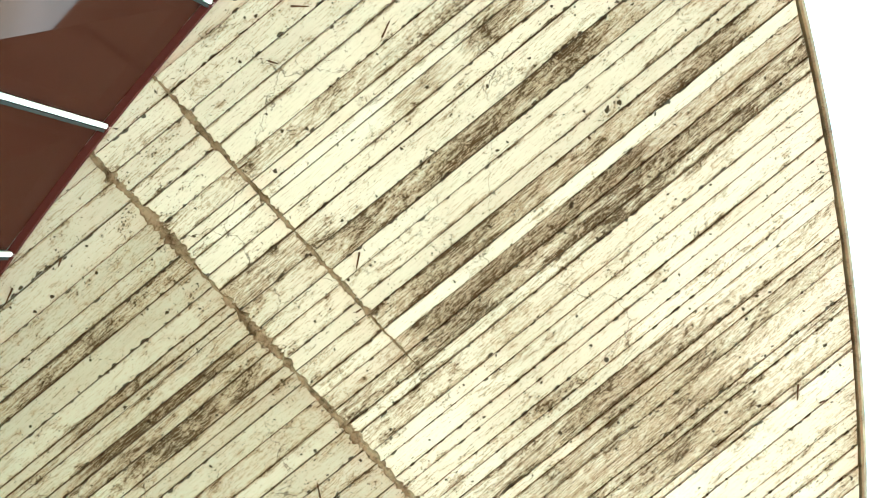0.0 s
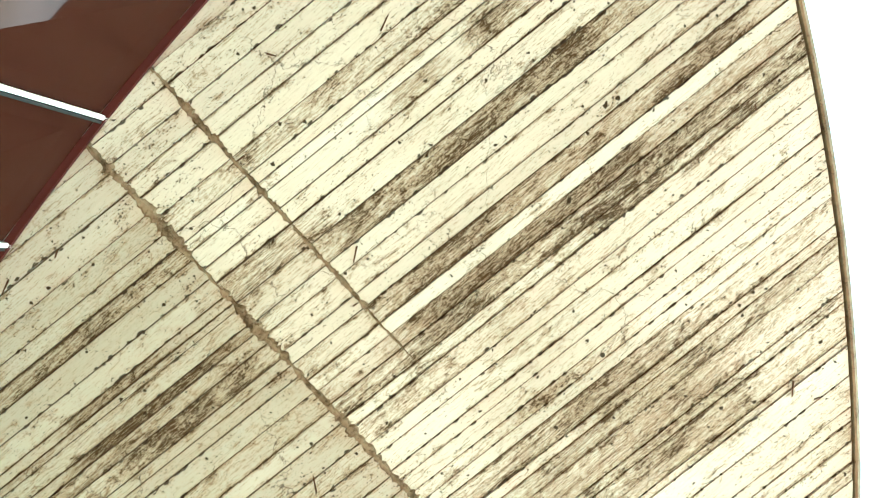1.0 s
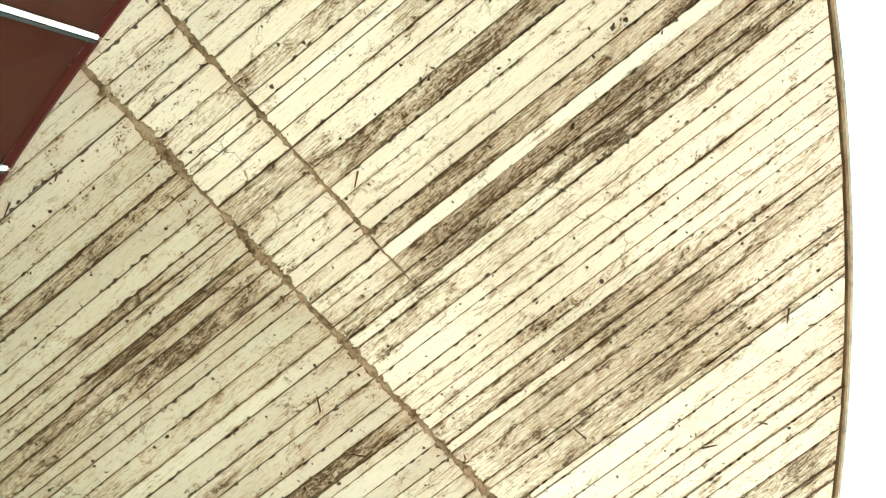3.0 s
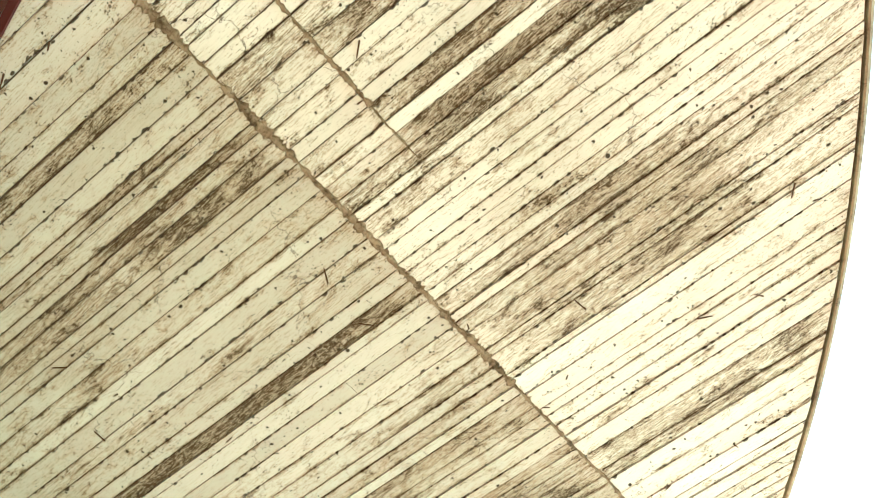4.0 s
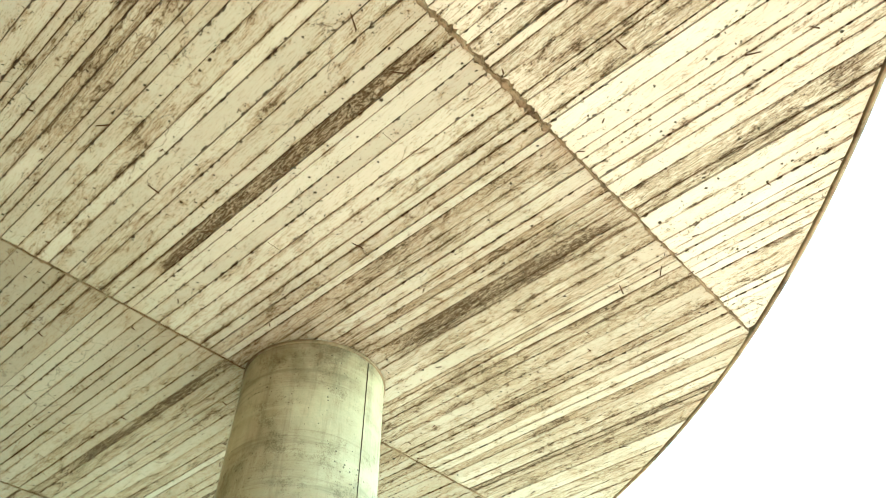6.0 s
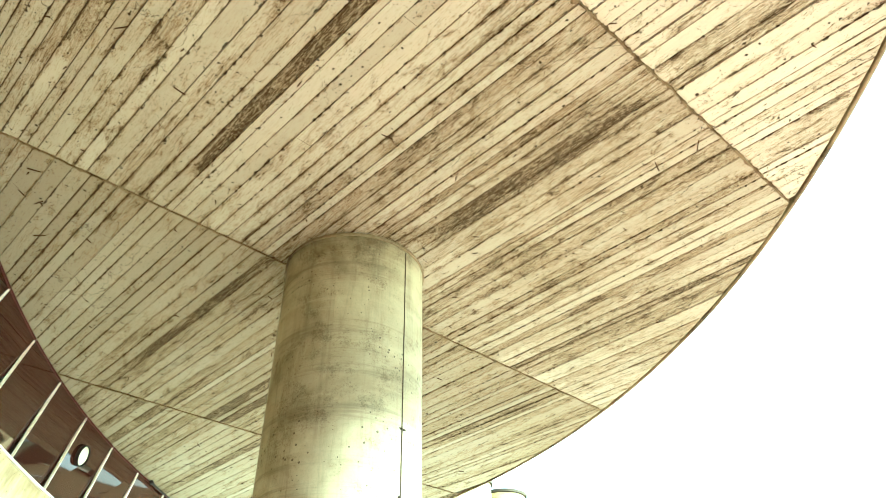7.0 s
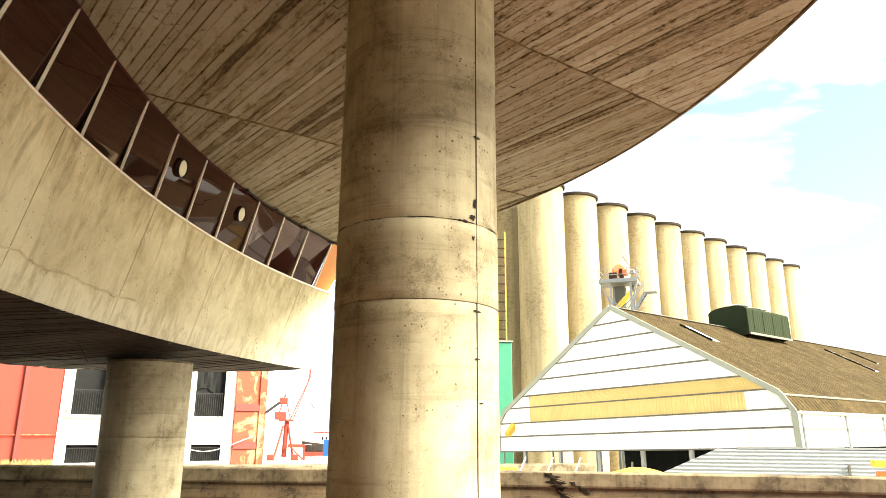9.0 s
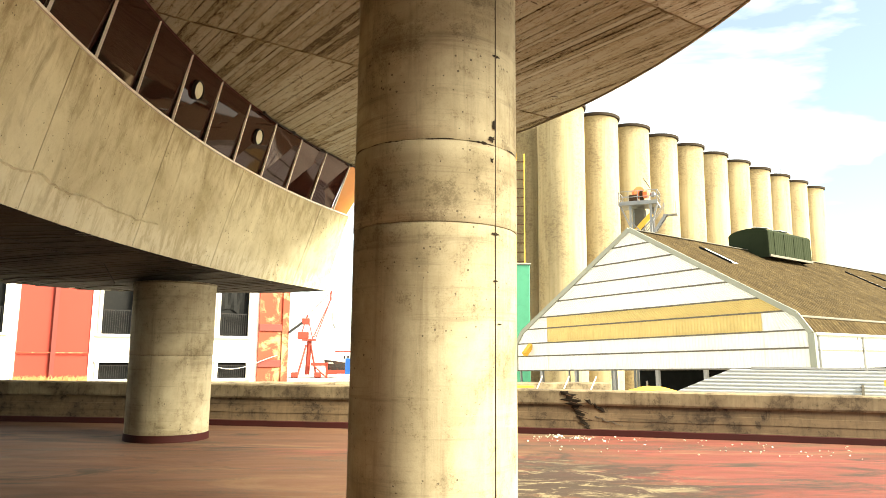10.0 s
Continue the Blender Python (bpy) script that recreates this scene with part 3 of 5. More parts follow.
def boards():
    """The board marks: X runs along the boards, Y across, from the disc's centre."""
    rnd = random.Random(7)
    c, s = math.cos(radians(TURN)), math.sin(radians(TURN))
    shift = -(CX * c + CY * s)      # from the disc's centre to the eye's place, along the boards
    side = CX * s - CY * c          # the same across them
    cuts = [shift + v for v in (-10.42, -6.5, -2.58, 1.34, 5.28, 9.2, 13.1, 17.0)]
    cuts = [-CR] + [q for q in cuts if abs(q) < CR] + [CR]
    r = CR - 0.062
    pivot = shift + 0.5

    def ends(y, a, b):
        """Where a board's edge enters and leaves the disc, within a bay."""
        y -= SKEW * pivot
        p, q = SKEW * y / (1 + SKEW ** 2), (y * y - r * r) / (1 + SKEW ** 2)
        d = math.sqrt(max(0.0, p * p - q))
        return max(a + 0.003, -p - d), min(b - 0.003, -p + d)

    def lean(x, y):
        return y + SKEW * (x - pivot)

    vs, fs, across, soil = [], [], [], []
    for a, b in zip(cuts, cuts[1:]):
        # bays step darker from the rim inward: pour tone plus light fall-off in the colour
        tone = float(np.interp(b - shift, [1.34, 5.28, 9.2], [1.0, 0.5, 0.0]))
        y = -r - 0.8
        gap0 = 0.002
        # boards that stand out by their dirt keep their own place and width
        marked = []
        for strip in SOILED_A + SOILED_B + SOILED_SHADED_C + [SEAM]:
            mid = (strip[2] + strip[3]) / 2
            if a - shift < mid < b - shift and strip[1] < 0.21:
                at = side - strip[0] - SKEW * (mid - 0.5)
                marked.append((at - strip[1] / 2, max(0.07, strip[1]), 0.006 if strip is SEAM else 0.0025))
        while y < r + 0.8:
            w = rnd.choice((0.085, 0.10, 0.115, 0.125, 0.14, 0.155, 0.175))
            gap1 = rnd.choice((0.0008, 0.0012, 0.0018, 0.0024, 0.0032, 0.0045))
            for at, wide, gap in marked:
                if abs(y - at) < 0.001:
                    w, gap1 = wide, gap
                    break
                if 0.04 < at - y < w + 0.04:
                    w, gap1 = at - y, gap
                    break
            y0, y1 = y + gap0, y + w - gap1
            y, gap0 = y + w, gap1
            (x00, x01), (x10, x11) = ends(y0, a, b), ends(y1, a, b)
            own = max(0.0, rnd.gauss(0.10, 0.16)) + (0.35 if rnd.random() < 0.10 else 0)
            if side - y > 2.4 and b - shift > 1.4:
                own += abs(rnd.gauss(0.0, 0.30))   # the outer bays are dirtier
            d, tilt = -rnd.uniform(0, 0.007), rnd.uniform(-0.003, 0.003)
            if x01 - x00 < 0.02 or x11 - x10 < 0.02:
                continue
            halves = [(x00, x10, x01, x11)]
            if rnd.random() < 0.10 and min(x01, x11) - max(x00, x10) > 2:
                q = rnd.uniform(max(x00, x10) + 0.6, min(x01, x11) - 0.6)
                halves = [(x00, x10, q - 0.001, q - 0.001), (q + 0.001, q + 0.001, x01, x11)]
            for p00, p10, p01, p11 in halves:
                k = len(vs)
                g = 0.0015
                d2 = d + rnd.uniform(-0.002, 0.002)
                m = max(1, int((p01 - p00) / 0.22))
                for i in range(m + 1):
                    f = i / m
                    xa, xb = p00 + (p01 - p00) * f, p10 + (p11 - p10) * f
                    ya, yb = lean(xa, y0), lean(xb, y1)
                    dirty = soil_at(side - (ya + yb) / 2, (xa + xb) / 2 - shift, own)
                    vs += [(xa, ya, 0.010), (xa, ya + g, d2 + tilt), (xb, yb - g, d2 - tilt), (xb, yb, 0.010)]
                    across += [0, 0, 1, 1]
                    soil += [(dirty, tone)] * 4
                    if i:
                        t = k + 4 * i
                        fs += [(t - 4, t - 3, t + 1, t), (t - 3, t - 2, t + 2, t + 1), (t - 2, t - 1, t + 3, t + 2)]
                fs += [(k, k + 3, k + 2, k + 1), (k + 4 * m, k + 4 * m + 1, k + 4 * m + 2, k + 4 * m + 3)]
    me = bpy.data.meshes.new("soffit")
    me.from_pydata(vs, [], fs)
    order = [i for f in fs for i in f]
    me.uv_layers.new(name="across").data.foreach_set("uv", [q for i in order for q in (vs[i][0] * 0.1, across[i])])
    me.uv_layers.new(name="soil").data.foreach_set("uv", [q for i in order for q in soil[i]])
    me.materials.append(M_BOARD)
    return me


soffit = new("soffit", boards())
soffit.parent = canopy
part("slab", revolve([(0.001, 0.013), (CR - 0.062, 0.02), (CR - 0.062, 0.34), (0.001, 0.36)], 240), M_DARKLINE, canopy)
part("rim", revolve([(CR - 0.044, 0.05), (CR - 0.044, -0.010), (CR - 0.03, -0.016), (CR - 0.004, -0.006), (CR + 0.004, 0.02), (CR, 0.36), (CR - 0.04, 0.37), (CR - 0.05, 0.35), (CR - 0.055, 0.30), (CR - 0.055, 0.05)], 360, True), M_COPE, canopy, "thin concrete drip edge of the canopy")


def ragged_strip(a, b, width, seed, rise=0.016, step=0.013):
    """An uneven bead of mortar on the underside, between two places in the plan."""
    rnd = random.Random(seed)
    a, b = Vector(a), Vector(b)
    k = int((b - a).length / step)
    way = (b - a).normalized()
    side = Vector((-way.y, way.x))
    vs, fs = [], []
    for i in range(k + 1):
        p = a + (b - a) * min(1.0, i / k)
        if math.hypot(p.x - CX, p.y - CY) > CR - 0.09:
            break
        off = 0.012 * noise.noise((i * 0.05, seed, 0)) + 0.005 * noise.noise((i * 0.4, seed, 3))
        w = width * (0.66 + 0.85 * noise.noise((i * 0.03, seed, 7)) + 0.55 * noise.noise((i * 0.19, seed, 9))) * rnd.uniform(0.55, 1.3)
        w = max(0.012, w)
        for f, z in ((-0.5, 0.004), (-0.22, -rise), (0.25, -rise * rnd.uniform(0.6, 1.2)), (0.5, 0.004)):
            q = p + side * (off + f * w + rnd.uniform(-0.006, 0.006))
            vs.append((q.x, q.y, CZ + z - 0.006))
        if i:
            n = 4 * i
            fs += [(n - 4 + j, n - 3 + j, n + 1 + j, n + j) for j in range(3)]
    return raw(vs, fs)


def on_joint(e, n):
    """A place in the plan from coordinates along and across the joints."""
    c, s = math.cos(radians(35.0)), math.sin(radians(35.0))
    return (e * c - n * s, e * s + n * c)


for e0, e1, n, w, seed in ((-1.75, 0.42, 0.74, 0.050, 1), (0.42, 0.85, 0.74, 0.012, 5), (-3.2, 2.6, 1.34, 0.080, 2), (2.6, 6.2, 1.34, 0.036, 6), (-2.6, 9.2, 5.28, 0.022, 3), (1.5, 11.5, 9.2, 0.014, 4)):
    tagged(link("joint_trim", ragged_strip(on_joint(e0, n), on_joint(e1, n), w, seed), M_MORTAR), "ragged mortar joint across the canopy underside", "joint", kind="structure")


def tie_wires():
    """Short rusty wire ends left in the concrete."""
    rnd = random.Random(11)
    bm = bmesh.new()
    made = 0
    while made < 170:
        x, y = rnd.uniform(-4, 4), rnd.uniform(-2, 13)
        if math.hypot(x - CX, y - CY) > CR - 0.25:
            continue
        a = rnd.uniform(0, 6.28)
        l = rnd.choice((0.04, 0.06, 0.11))
        bmesh.ops.create_cone(bm, cap_ends=True, segments=5, radius1=0.0065, radius2=0.004, depth=l, matrix=Matrix.Translation((x, y, CZ - 0.012)) @ Euler((1.45, 0, a)).to_matrix().to_4x4())
        made += 1
    return bm


tagged(link("wire_stubs", tie_wires(), M_RUST), "rusty wire stubs sticking out of the canopy underside", "wire stubs", kind="stuff")


# unseen walls, added to block light from the south and west
tagged(link("wall_south_blocker", boxed((27.0, 0.3, 6.3), (-5.0, -7.4, 3.15)), M_BLOCKER), "plain concrete wall added unseen under the canopy to block light", "wall", kind="structure")
tagged(link("wall_west_blocker", boxed((0.3, 18.6, 2.69), (-9.4, 2.2, 1.345)), M_BLOCKER), "plain concrete wall added unseen below the wing to block light", "wall", kind="structure")


# ---------------------------------------------------------------- columns
def column(x, y, r, height, lifts, seam, base, label):
    """A round cast column: a shaft for each lift, a collar, a painted foot and an upright seam."""
    top = tagged(empty("column", pose(x, y, 0)), label, "column", "round concrete columns")
    zs = [0.0] + lifts + [height]
    for i, (a, b) in enumerate(zip(zs, zs[1:])):
        rr = r + (0.004 if i % 2 else 0.0)
        rows = [(rr - 0.005, a + 0.001), (rr, a + 0.006)]
        k = max(2, int((b - a) / 0.12))
        rows += [(rr + 0.002 * noise.noise((z * 5, i, 2)), z) for z in [a + (b - a) * j / k for j in range(1, k)]]
        rows += [(rr, b - 0.006), (rr - 0.005, b - 0.001)]
        part("shaft", revolve([(0.001, a)] + rows + [(0.001, b)], 96), M_CONC, top, smooth=True)
    if base:
        part("painted_foot", revolve([(r - 0.02, 0.0), (r + 0.012, 0.0), (r + 0.01, base), (r - 0.02, base + 0.012)], 96), M_REDBASE, top, "dark red painted foot")
    part("collar", revolve([(r - 0.02, height - 0.035), (r + 0.016, height - 0.03), (r + 0.016, height - 0.004), (r - 0.02, height - 0.002)], 96), M_COPE, top, "thin cast collar")
    if seam is not None:
        c, s = math.cos(seam), math.sin(seam)
        bm = bmesh.new()
        for i in range(40):
            z0, z1 = base + (height - base - 0.05) * i / 40, base + (height - base - 0.05) * (i + 1) / 40
            w = 0.005 * random.Random(i).uniform(0.6, 1.5)
            add_box(bm, pose((r + 0.002) * c, (r + 0.002) * s, (z0 + z1) / 2, 0, 0, math.degrees(seam)) @ Matrix.Diagonal((0.01, w, z1 - z0, 1)))
        part("form_seam", bm, M_DARKLINE, top, "dark upright formwork seam")
        rnd = random.Random(17)
        for z, w, hgt in ((4.02, 0.11, 0.05), (3.42, 0.05, 0.16), (3.30, 0.09, 0.10), (3.12, 0.05, 0.10), (2.52, 0.12, 0.05), (2.14, 0.10, 0.03), (1.80, 0.09, 0.025)):
            a0 = seam + rnd.uniform(-0.09, 0.10)
            ring = [(a0 + 0.4 * w / r * math.cos(q) * rnd.uniform(0.5, 1.2), z + 0.3 * hgt * math.sin(q) * rnd.uniform(0.4, 1.2)) for q in [0.45 * i for i in range(14)]]
            vs = [((r + 0.0062) * math.cos(a), (r + 0.0062) * math.sin(a), zz) for a, zz in ring]
            part("chip", raw(vs, [tuple(range(len(vs)))]), M_PIT, top, "small dark spalled chip")
    # ragged lift joints
    for i, z in enumerate(lifts):
        vs, fs = [], []
        rnd = random.Random(i + 3)
        k = 200
        for j in range(k + 1):
            a = 2 * math.pi * j / k
            w = max(0.0015, (0.015 if i == 1 else 0.003) * (0.35 + 1.5 * noise.noise((j * 0.11 if j < k else 0, i, x))) * rnd.uniform(0.3, 1.6))
            zz = z + 0.012 * noise.noise((math.cos(a) * 3, math.sin(a) * 3, i))
            vs += [((r + 0.0065) * math.cos(a), (r + 0.0065) * math.sin(a), zz - w / 2), ((r + 0.0065) * math.cos(a), (r + 0.0065) * math.sin(a), zz + w / 2)]
            if j:
                fs.append((2 * j - 2, 2 * j, 2 * j + 1, 2 * j - 1))
        part("lift_joint", raw(vs, fs), M_PIT, top, "ragged dark joint between lifts")
    return top


column(-0.07, 6.02, 0.709, CZ - 0.012, [2.585, 3.245], radians(-90 + 43.5), 0.11, "tall round cast concrete column under the canopy")
column(-4.85, 12.63, 0.70, 2.73, [1.45], None, 0.12, "short round concrete column with dark red foot under the wing")

# ---------------------------------------------------------------- crescent wing with its window band
Y0, Y1 = -3.6, 16.95


def arc_x(y, cx, cy, r):
    return cx - math.sqrt(r * r - (y - cy) ** 2)


def at_top(y):
    return Vector((arc_x(y, 15.30, 8.47, 19.11), y, CZ - 0.02))


def at_sill(y):
    return Vector((arc_x(y, 18.50, 8.45, 22.53), y, 4.837))


def at_foot(y):
    return Vector((arc_x(y, 20.45, 8.40, 24.98), y, 3.02))


def back_x(y):
    return float(np.interp(y, [-3.6, 0, 8.45, 12.2, 14.4, 15.6, 16.7, 17.25], [-8.3, -8.3, -8.3, -7.8, -7.2, -6.3, -4.8, -3.05]))


def under_z(y):
    return float(np.interp(y, [-3.6, 12.2, 14.4, 16.7, 17.25], [2.70, 2.70, 2.75, 2.9, 3.02]))


wing = tagged(empty("wall_wing"), "crescent concrete wing wall leaning outward, streaked with rain stains", "wall", kind="structure")
JOINTS = [-3.6, -1.05, 1.65, 4.4, 7.22, 9.92, 12.45, 15.75, 17.0]
for a, b in zip(JOINTS, JOINTS[1:]):
    ys = [a + 0.008 + (b - a - 0.016) * i / 14 for i in range(15)]
    # outer face, then a little way back at the sill and at the foot
    lines = []
    for f in range(9):
        lines.append([at_foot(y + (0.22 * (1 - f / 8) if y > 16 else 0)).lerp(at_sill(y), f / 8) + Vector((0.004 * noise.noise((y * 2, f, 0)), 0, 0)) for y in ys])
    back = [[p + Vector((-0.28, 0, 0)) for p in lines[-1]], [p + Vector((-0.28, 0, 0)) for p in lines[0]]]
    bm = loft(lines + back, True)
    bmesh.ops.holes_fill(bm, edges=[e for e in bm.edges if e.is_boundary])
    part("wall_panel", bm, M_BAND, wing)

ys = [Y0 + (17.22 - Y0) * i / 160 for i in range(161)]


def underside():
    """Board-marked keel: narrow boards set side by side, square to the front edge."""
    rnd = random.Random(21)
    y = Y0
    while y < 17.1:
        w = rnd.uniform(0.10, 0.15)
        a, b = y + 0.007, min(y + w - 0.007, 17.2)
        y += w
        d = rnd.uniform(0, 0.022)
        lines = []
        for q in (a, b):
            fr, bx, bz = at_foot(q), back_x(q), under_z(q)
            bow = 1 if q < 14 else (17.2 - q) / 3.2
            lines.append([(fr.x + (bx - fr.x) * t, q - 1.1 * math.sin(math.pi * t) * bow, fr.z + (bz - fr.z) * min(1, t * 2.2) - d) for t in (0.0, 0.25, 0.5, 0.75, 1.0)])
        lines.append([(p[0], p[1], p[2] + 0.014) for p in lines[1]])
        lines.append([(p[0], p[1], p[2] + 0.014) for p in lines[0]])
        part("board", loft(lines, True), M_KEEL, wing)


def back_lines(z0, z1, inset):
    return [[(back_x(y) + inset, y, under_z(y) + z0) for y in ys], [(back_x(y) + inset, y, z1) for y in ys]]


underside()
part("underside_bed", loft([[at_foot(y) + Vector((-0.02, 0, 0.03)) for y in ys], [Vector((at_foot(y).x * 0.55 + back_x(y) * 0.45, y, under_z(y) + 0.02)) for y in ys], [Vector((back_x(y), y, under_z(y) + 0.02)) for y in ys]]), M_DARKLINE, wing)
part("back_wall", loft(back_lines(-0.004, CZ, 0.0) + back_lines(0, CZ, 0.25)[::-1], True), M_BAND, wing)
part("end_wall", loft([[at_foot(17.2), at_sill(16.95)], [Vector((-4.8, 16.72, 2.9)), Vector((-4.6, 16.5, 4.837))], [Vector((-6.3, 15.6, 2.83)), Vector((-6.2, 15.4, 4.837))]]), M_BAND, wing)
part("inner_floor", loft([[at_sill(y) + Vector((-0.62, 0, -0.95)) for y in ys[:158]], [Vector((back_x(y) + 0.26, y, 3.887)) for y in ys[:158]]]), M_INNER, wing)



def band_crack():
    """A wandering repaired crack along the foot of the band."""
    vs, fs = [], []
    rnd = random.Random(31)
    k = 150
    for i in range(k + 1):
        y = 6.1 + 4.3 * i / k
        f = 0.215 + 0.035 * noise.noise((y * 1.7, 2, 0)) + 0.014 * noise.noise((y * 6, 2, 4))
        p = at_foot(y).lerp(at_sill(y), f)
        w = 0.022 * rnd.uniform(0.5, 1.3)
        up_ = (at_sill(y) - at_foot(y)).normalized()
        vs += [p + Vector((0.002, 0, 0)) - up_ * w, p + Vector((0.02, 0, 0)), p + Vector((0.002, 0, 0)) + up_ * w]
        if i:
            a = 3 * i
            fs += [(a - 3, a - 2, a + 1, a), (a - 2, a - 1, a + 2, a + 1)]
    return raw(vs, fs)


part("crack", band_crack(), M_BAND, wing, "wandering mortar-filled crack")

window = tagged(empty("window_1"), "ribbon of brown tinted windows with cream steel mullions", "window", kind="structure")
# places along the head arc, then heights along y
ARCS = [8.90 - 1.075 * i for i in range(11)] + [-1.85 - 0.975 * i for i in range(1, 11)]
MULL = [8.47 + 19.11 * math.sin(a / 19.11) for a in ARCS]
MULL = [m for m in MULL if Y0 + 0.2 < m < 16.6]


def low(y):
    """The sill's y that belongs to a mullion's head."""
    return min(16.97, y + 0.035 * (y - 11.0)) if y > 5 else y + float(np.interp(y, [-3.0, 0.1, 1.0, 5.0], [-0.12, -0.07, 0.0, -0.21]))




def rail(curve, lift, w, h, ya, yb):
    qs = [ya + (yb - ya) * i / 8 for i in range(9)]
    return loft([[curve(q) + Vector((dx, 0, dz + lift)) for q in qs] for dx, dz in ((w / 2, -h / 2), (w / 2, h / 2), (-w / 2, h / 2), (-w / 2, -h / 2))], True)


ends = [16.99] + MULL
for a, b in zip(ends, ends[1:]):
    part("sill_rail", rail(at_sill, 0.02, 0.05, 0.032, b + 0.002, a - 0.002), M_WHITE, window, "cream painted sill rail")
    part("head_rail", rail(at_top, -0.012, 0.05, 0.03, b + 0.002, a - 0.002), M_HEAD, window, "dark red head rail")
    # the panes sit unevenly in their frames
    slip = random.Random(int(a * 100))
    foot, head = (-0.036 + slip.uniform(-0.008, 0.008), 0.008) if b > 5 else (-0.008, -0.030)
    p = [at_sill(low(b) + 0.02) + Vector((foot, 0, 0.055)), at_sill(low(a) - 0.02) + Vector((foot, 0, 0.055)), at_top(a - 0.02) + Vector((head, 0, -0.026)), at_top(b + 0.02) + Vector((head, 0, -0.026))]
    q = [v + Vector((-0.008, 0, 0)) for v in p]
    # the end pane itself is orange, standing in for an orange wall inside
    part("pane", raw(p + q, [(0, 1, 2, 3), (7, 6, 5, 4), (0, 4, 5, 1), (1, 5, 6, 2), (2, 6, 7, 3), (3, 7, 4, 0)]), M_ENDPANE if a == ends[0] else M_GLASS, window, "end pane coloured orange for the wall seen through it" if a == ends[0] else "")
for m in [16.97] + MULL:
    a, b = at_sill(low(m)) + Vector((0.008, 0, 0.02)), at_top(m) + Vector((0.008, 0, -0.004))
    part("mullion", bar(a, b, 0.030, 0.032), M_WHITE, window, "cream painted steel mullion")
    # thin black bar along the far side of each mullion
    part("black_strip", bar(a + Vector((-0.010, 0.030, 0)), b + Vector((-0.010, 0.030, 0)), 0.020, 0.026), M_IRON, window, "black strip along one side of the mullion")


def vent(y, f):
    """A round ventilator set in a pane."""
    c = at_sill(y).lerp(at_top(y), f) + Vector((0.0, 0, 0))
    n = Vector((20, 0, -4.6)) + Vector((0, (8.47 - y) * 0.9, 0))
    m = Matrix.Translation(c) @ n.to_track_quat("Z", "Y").to_matrix().to_4x4()
    top = tagged(empty("ventilator", m), "round cream ventilator set in a window pane", "ventilator", "window ventilators")
    part("rim", revolve([(0.135, -0.02), (0.150, -0.02), (0.152, 0.045), (0.147, 0.055), (0.138, 0.05)], 40), M_IRON, top, "dark rim")
    part("disc", revolve([(0.001, 0.055), (0.07, 0.052), (0.125, 0.035), (0.136, 0.02), (0.136, 0.0)], 40), M_VENT, top)


vent(10.25, 0.62)
vent(12.55, 0.60)

cab = bmesh.new()
pts = [(at_foot(y).x - 0.7 - 0.02 * math.sin(y * 2), y, 2.86 - 0.01 * math.sin(y * 5)) for y in [6 + 0.25 * i for i in range(19)]]
for a, b in zip(pts, pts[1:]):
    add_bar(cab, a, b, 0.010, sides=6)
add_bar(cab, pts[-1], (pts[-1][0] + 0.15, pts[-1][1] + 0.1, 2.55), 0.012, sides=6)
tagged(link("cable", cab, M_IRON), "black cable slung under the concrete wing", "cable")

duct = bmesh.new()
line = [at_top(y) + Vector((0.07, 0, -0.035 - 0.012 * math.sin(y * 4.0))) for y in [12.4 + 0.2 * i for i in range(22)]]
for a, b in zip(line, line[1:]):
    add_bar(duct, a, b, 0.028, sides=6)
for q in line[::6]:
    add_box(duct, Matrix.Translation(q) @ Matrix.Diagonal((0.05, 0.09, 0.06, 1)), 0.006)
tagged(link("conduit", duct, M_IRON), "black conduit clipped along the window head", "conduit")

# ---------------------------------------------------------------- barn
BX, BY = 12.0, 43.4
barn = tagged(empty("warehouse", Matrix.Translation((BX, BY, 1.6)) @ Matrix(((0.61, 0.793, 0, 0), (-0.793, 0.61, 0, 0), (0, 0, 1, 0), (0, 0, 0, 1))) @ pose(0, 0, 0, 0, -2.0, 0)), "white corrugated warehouse with a mossy brown pitched roof", "warehouse")
PEAK, EAVE, HALF, KNEE, KHALF, LOW, LONG = 7.61, 1.55, 10.0, 0.62, 10.65, -1.12, 62.0


def half_at(z):
    """Half the gable's width at a height."""
    if z > EAVE:
        return HALF * (PEAK - z) / (PEAK - EAVE)
    return HALF + (KHALF - HALF) * min(1, (EAVE - z) / (EAVE - KNEE))


def gable_sheet(z0, z1, s0, s1, pitch=0.2):
    """One upright corrugated sheet, cut by the gable's slopes."""
    h0, h1 = half_at(z0), half_at(z1)
    l0, r0, l1, r1 = max(s0, -h0), min(s1, h0), max(s0, -h1), min(s1, h1)
    if r0 - l0 < 0.05:
        return None
    l1, r1 = min(l1, r1), max(l1, r1)
    r0, r1 = (r0, r1) if s1 > h0 else (r0 + 0.04, r1 + 0.04)
    k = max(3, int((r0 - l0) / pitch))
    lo, hi = [], []
    for i in range(k):
        for f, d in ((0.0, 0.0), (0.3, 0.0), (0.5, -0.035), (0.8, -0.035)):
            g = (i + f) / (k - 0.2)
            lo.append((l0 + (r0 - l0) * g, d, z0))
            hi.append((l1 + (r1 - l1) * g, d, z1))
    return loft([lo, hi])


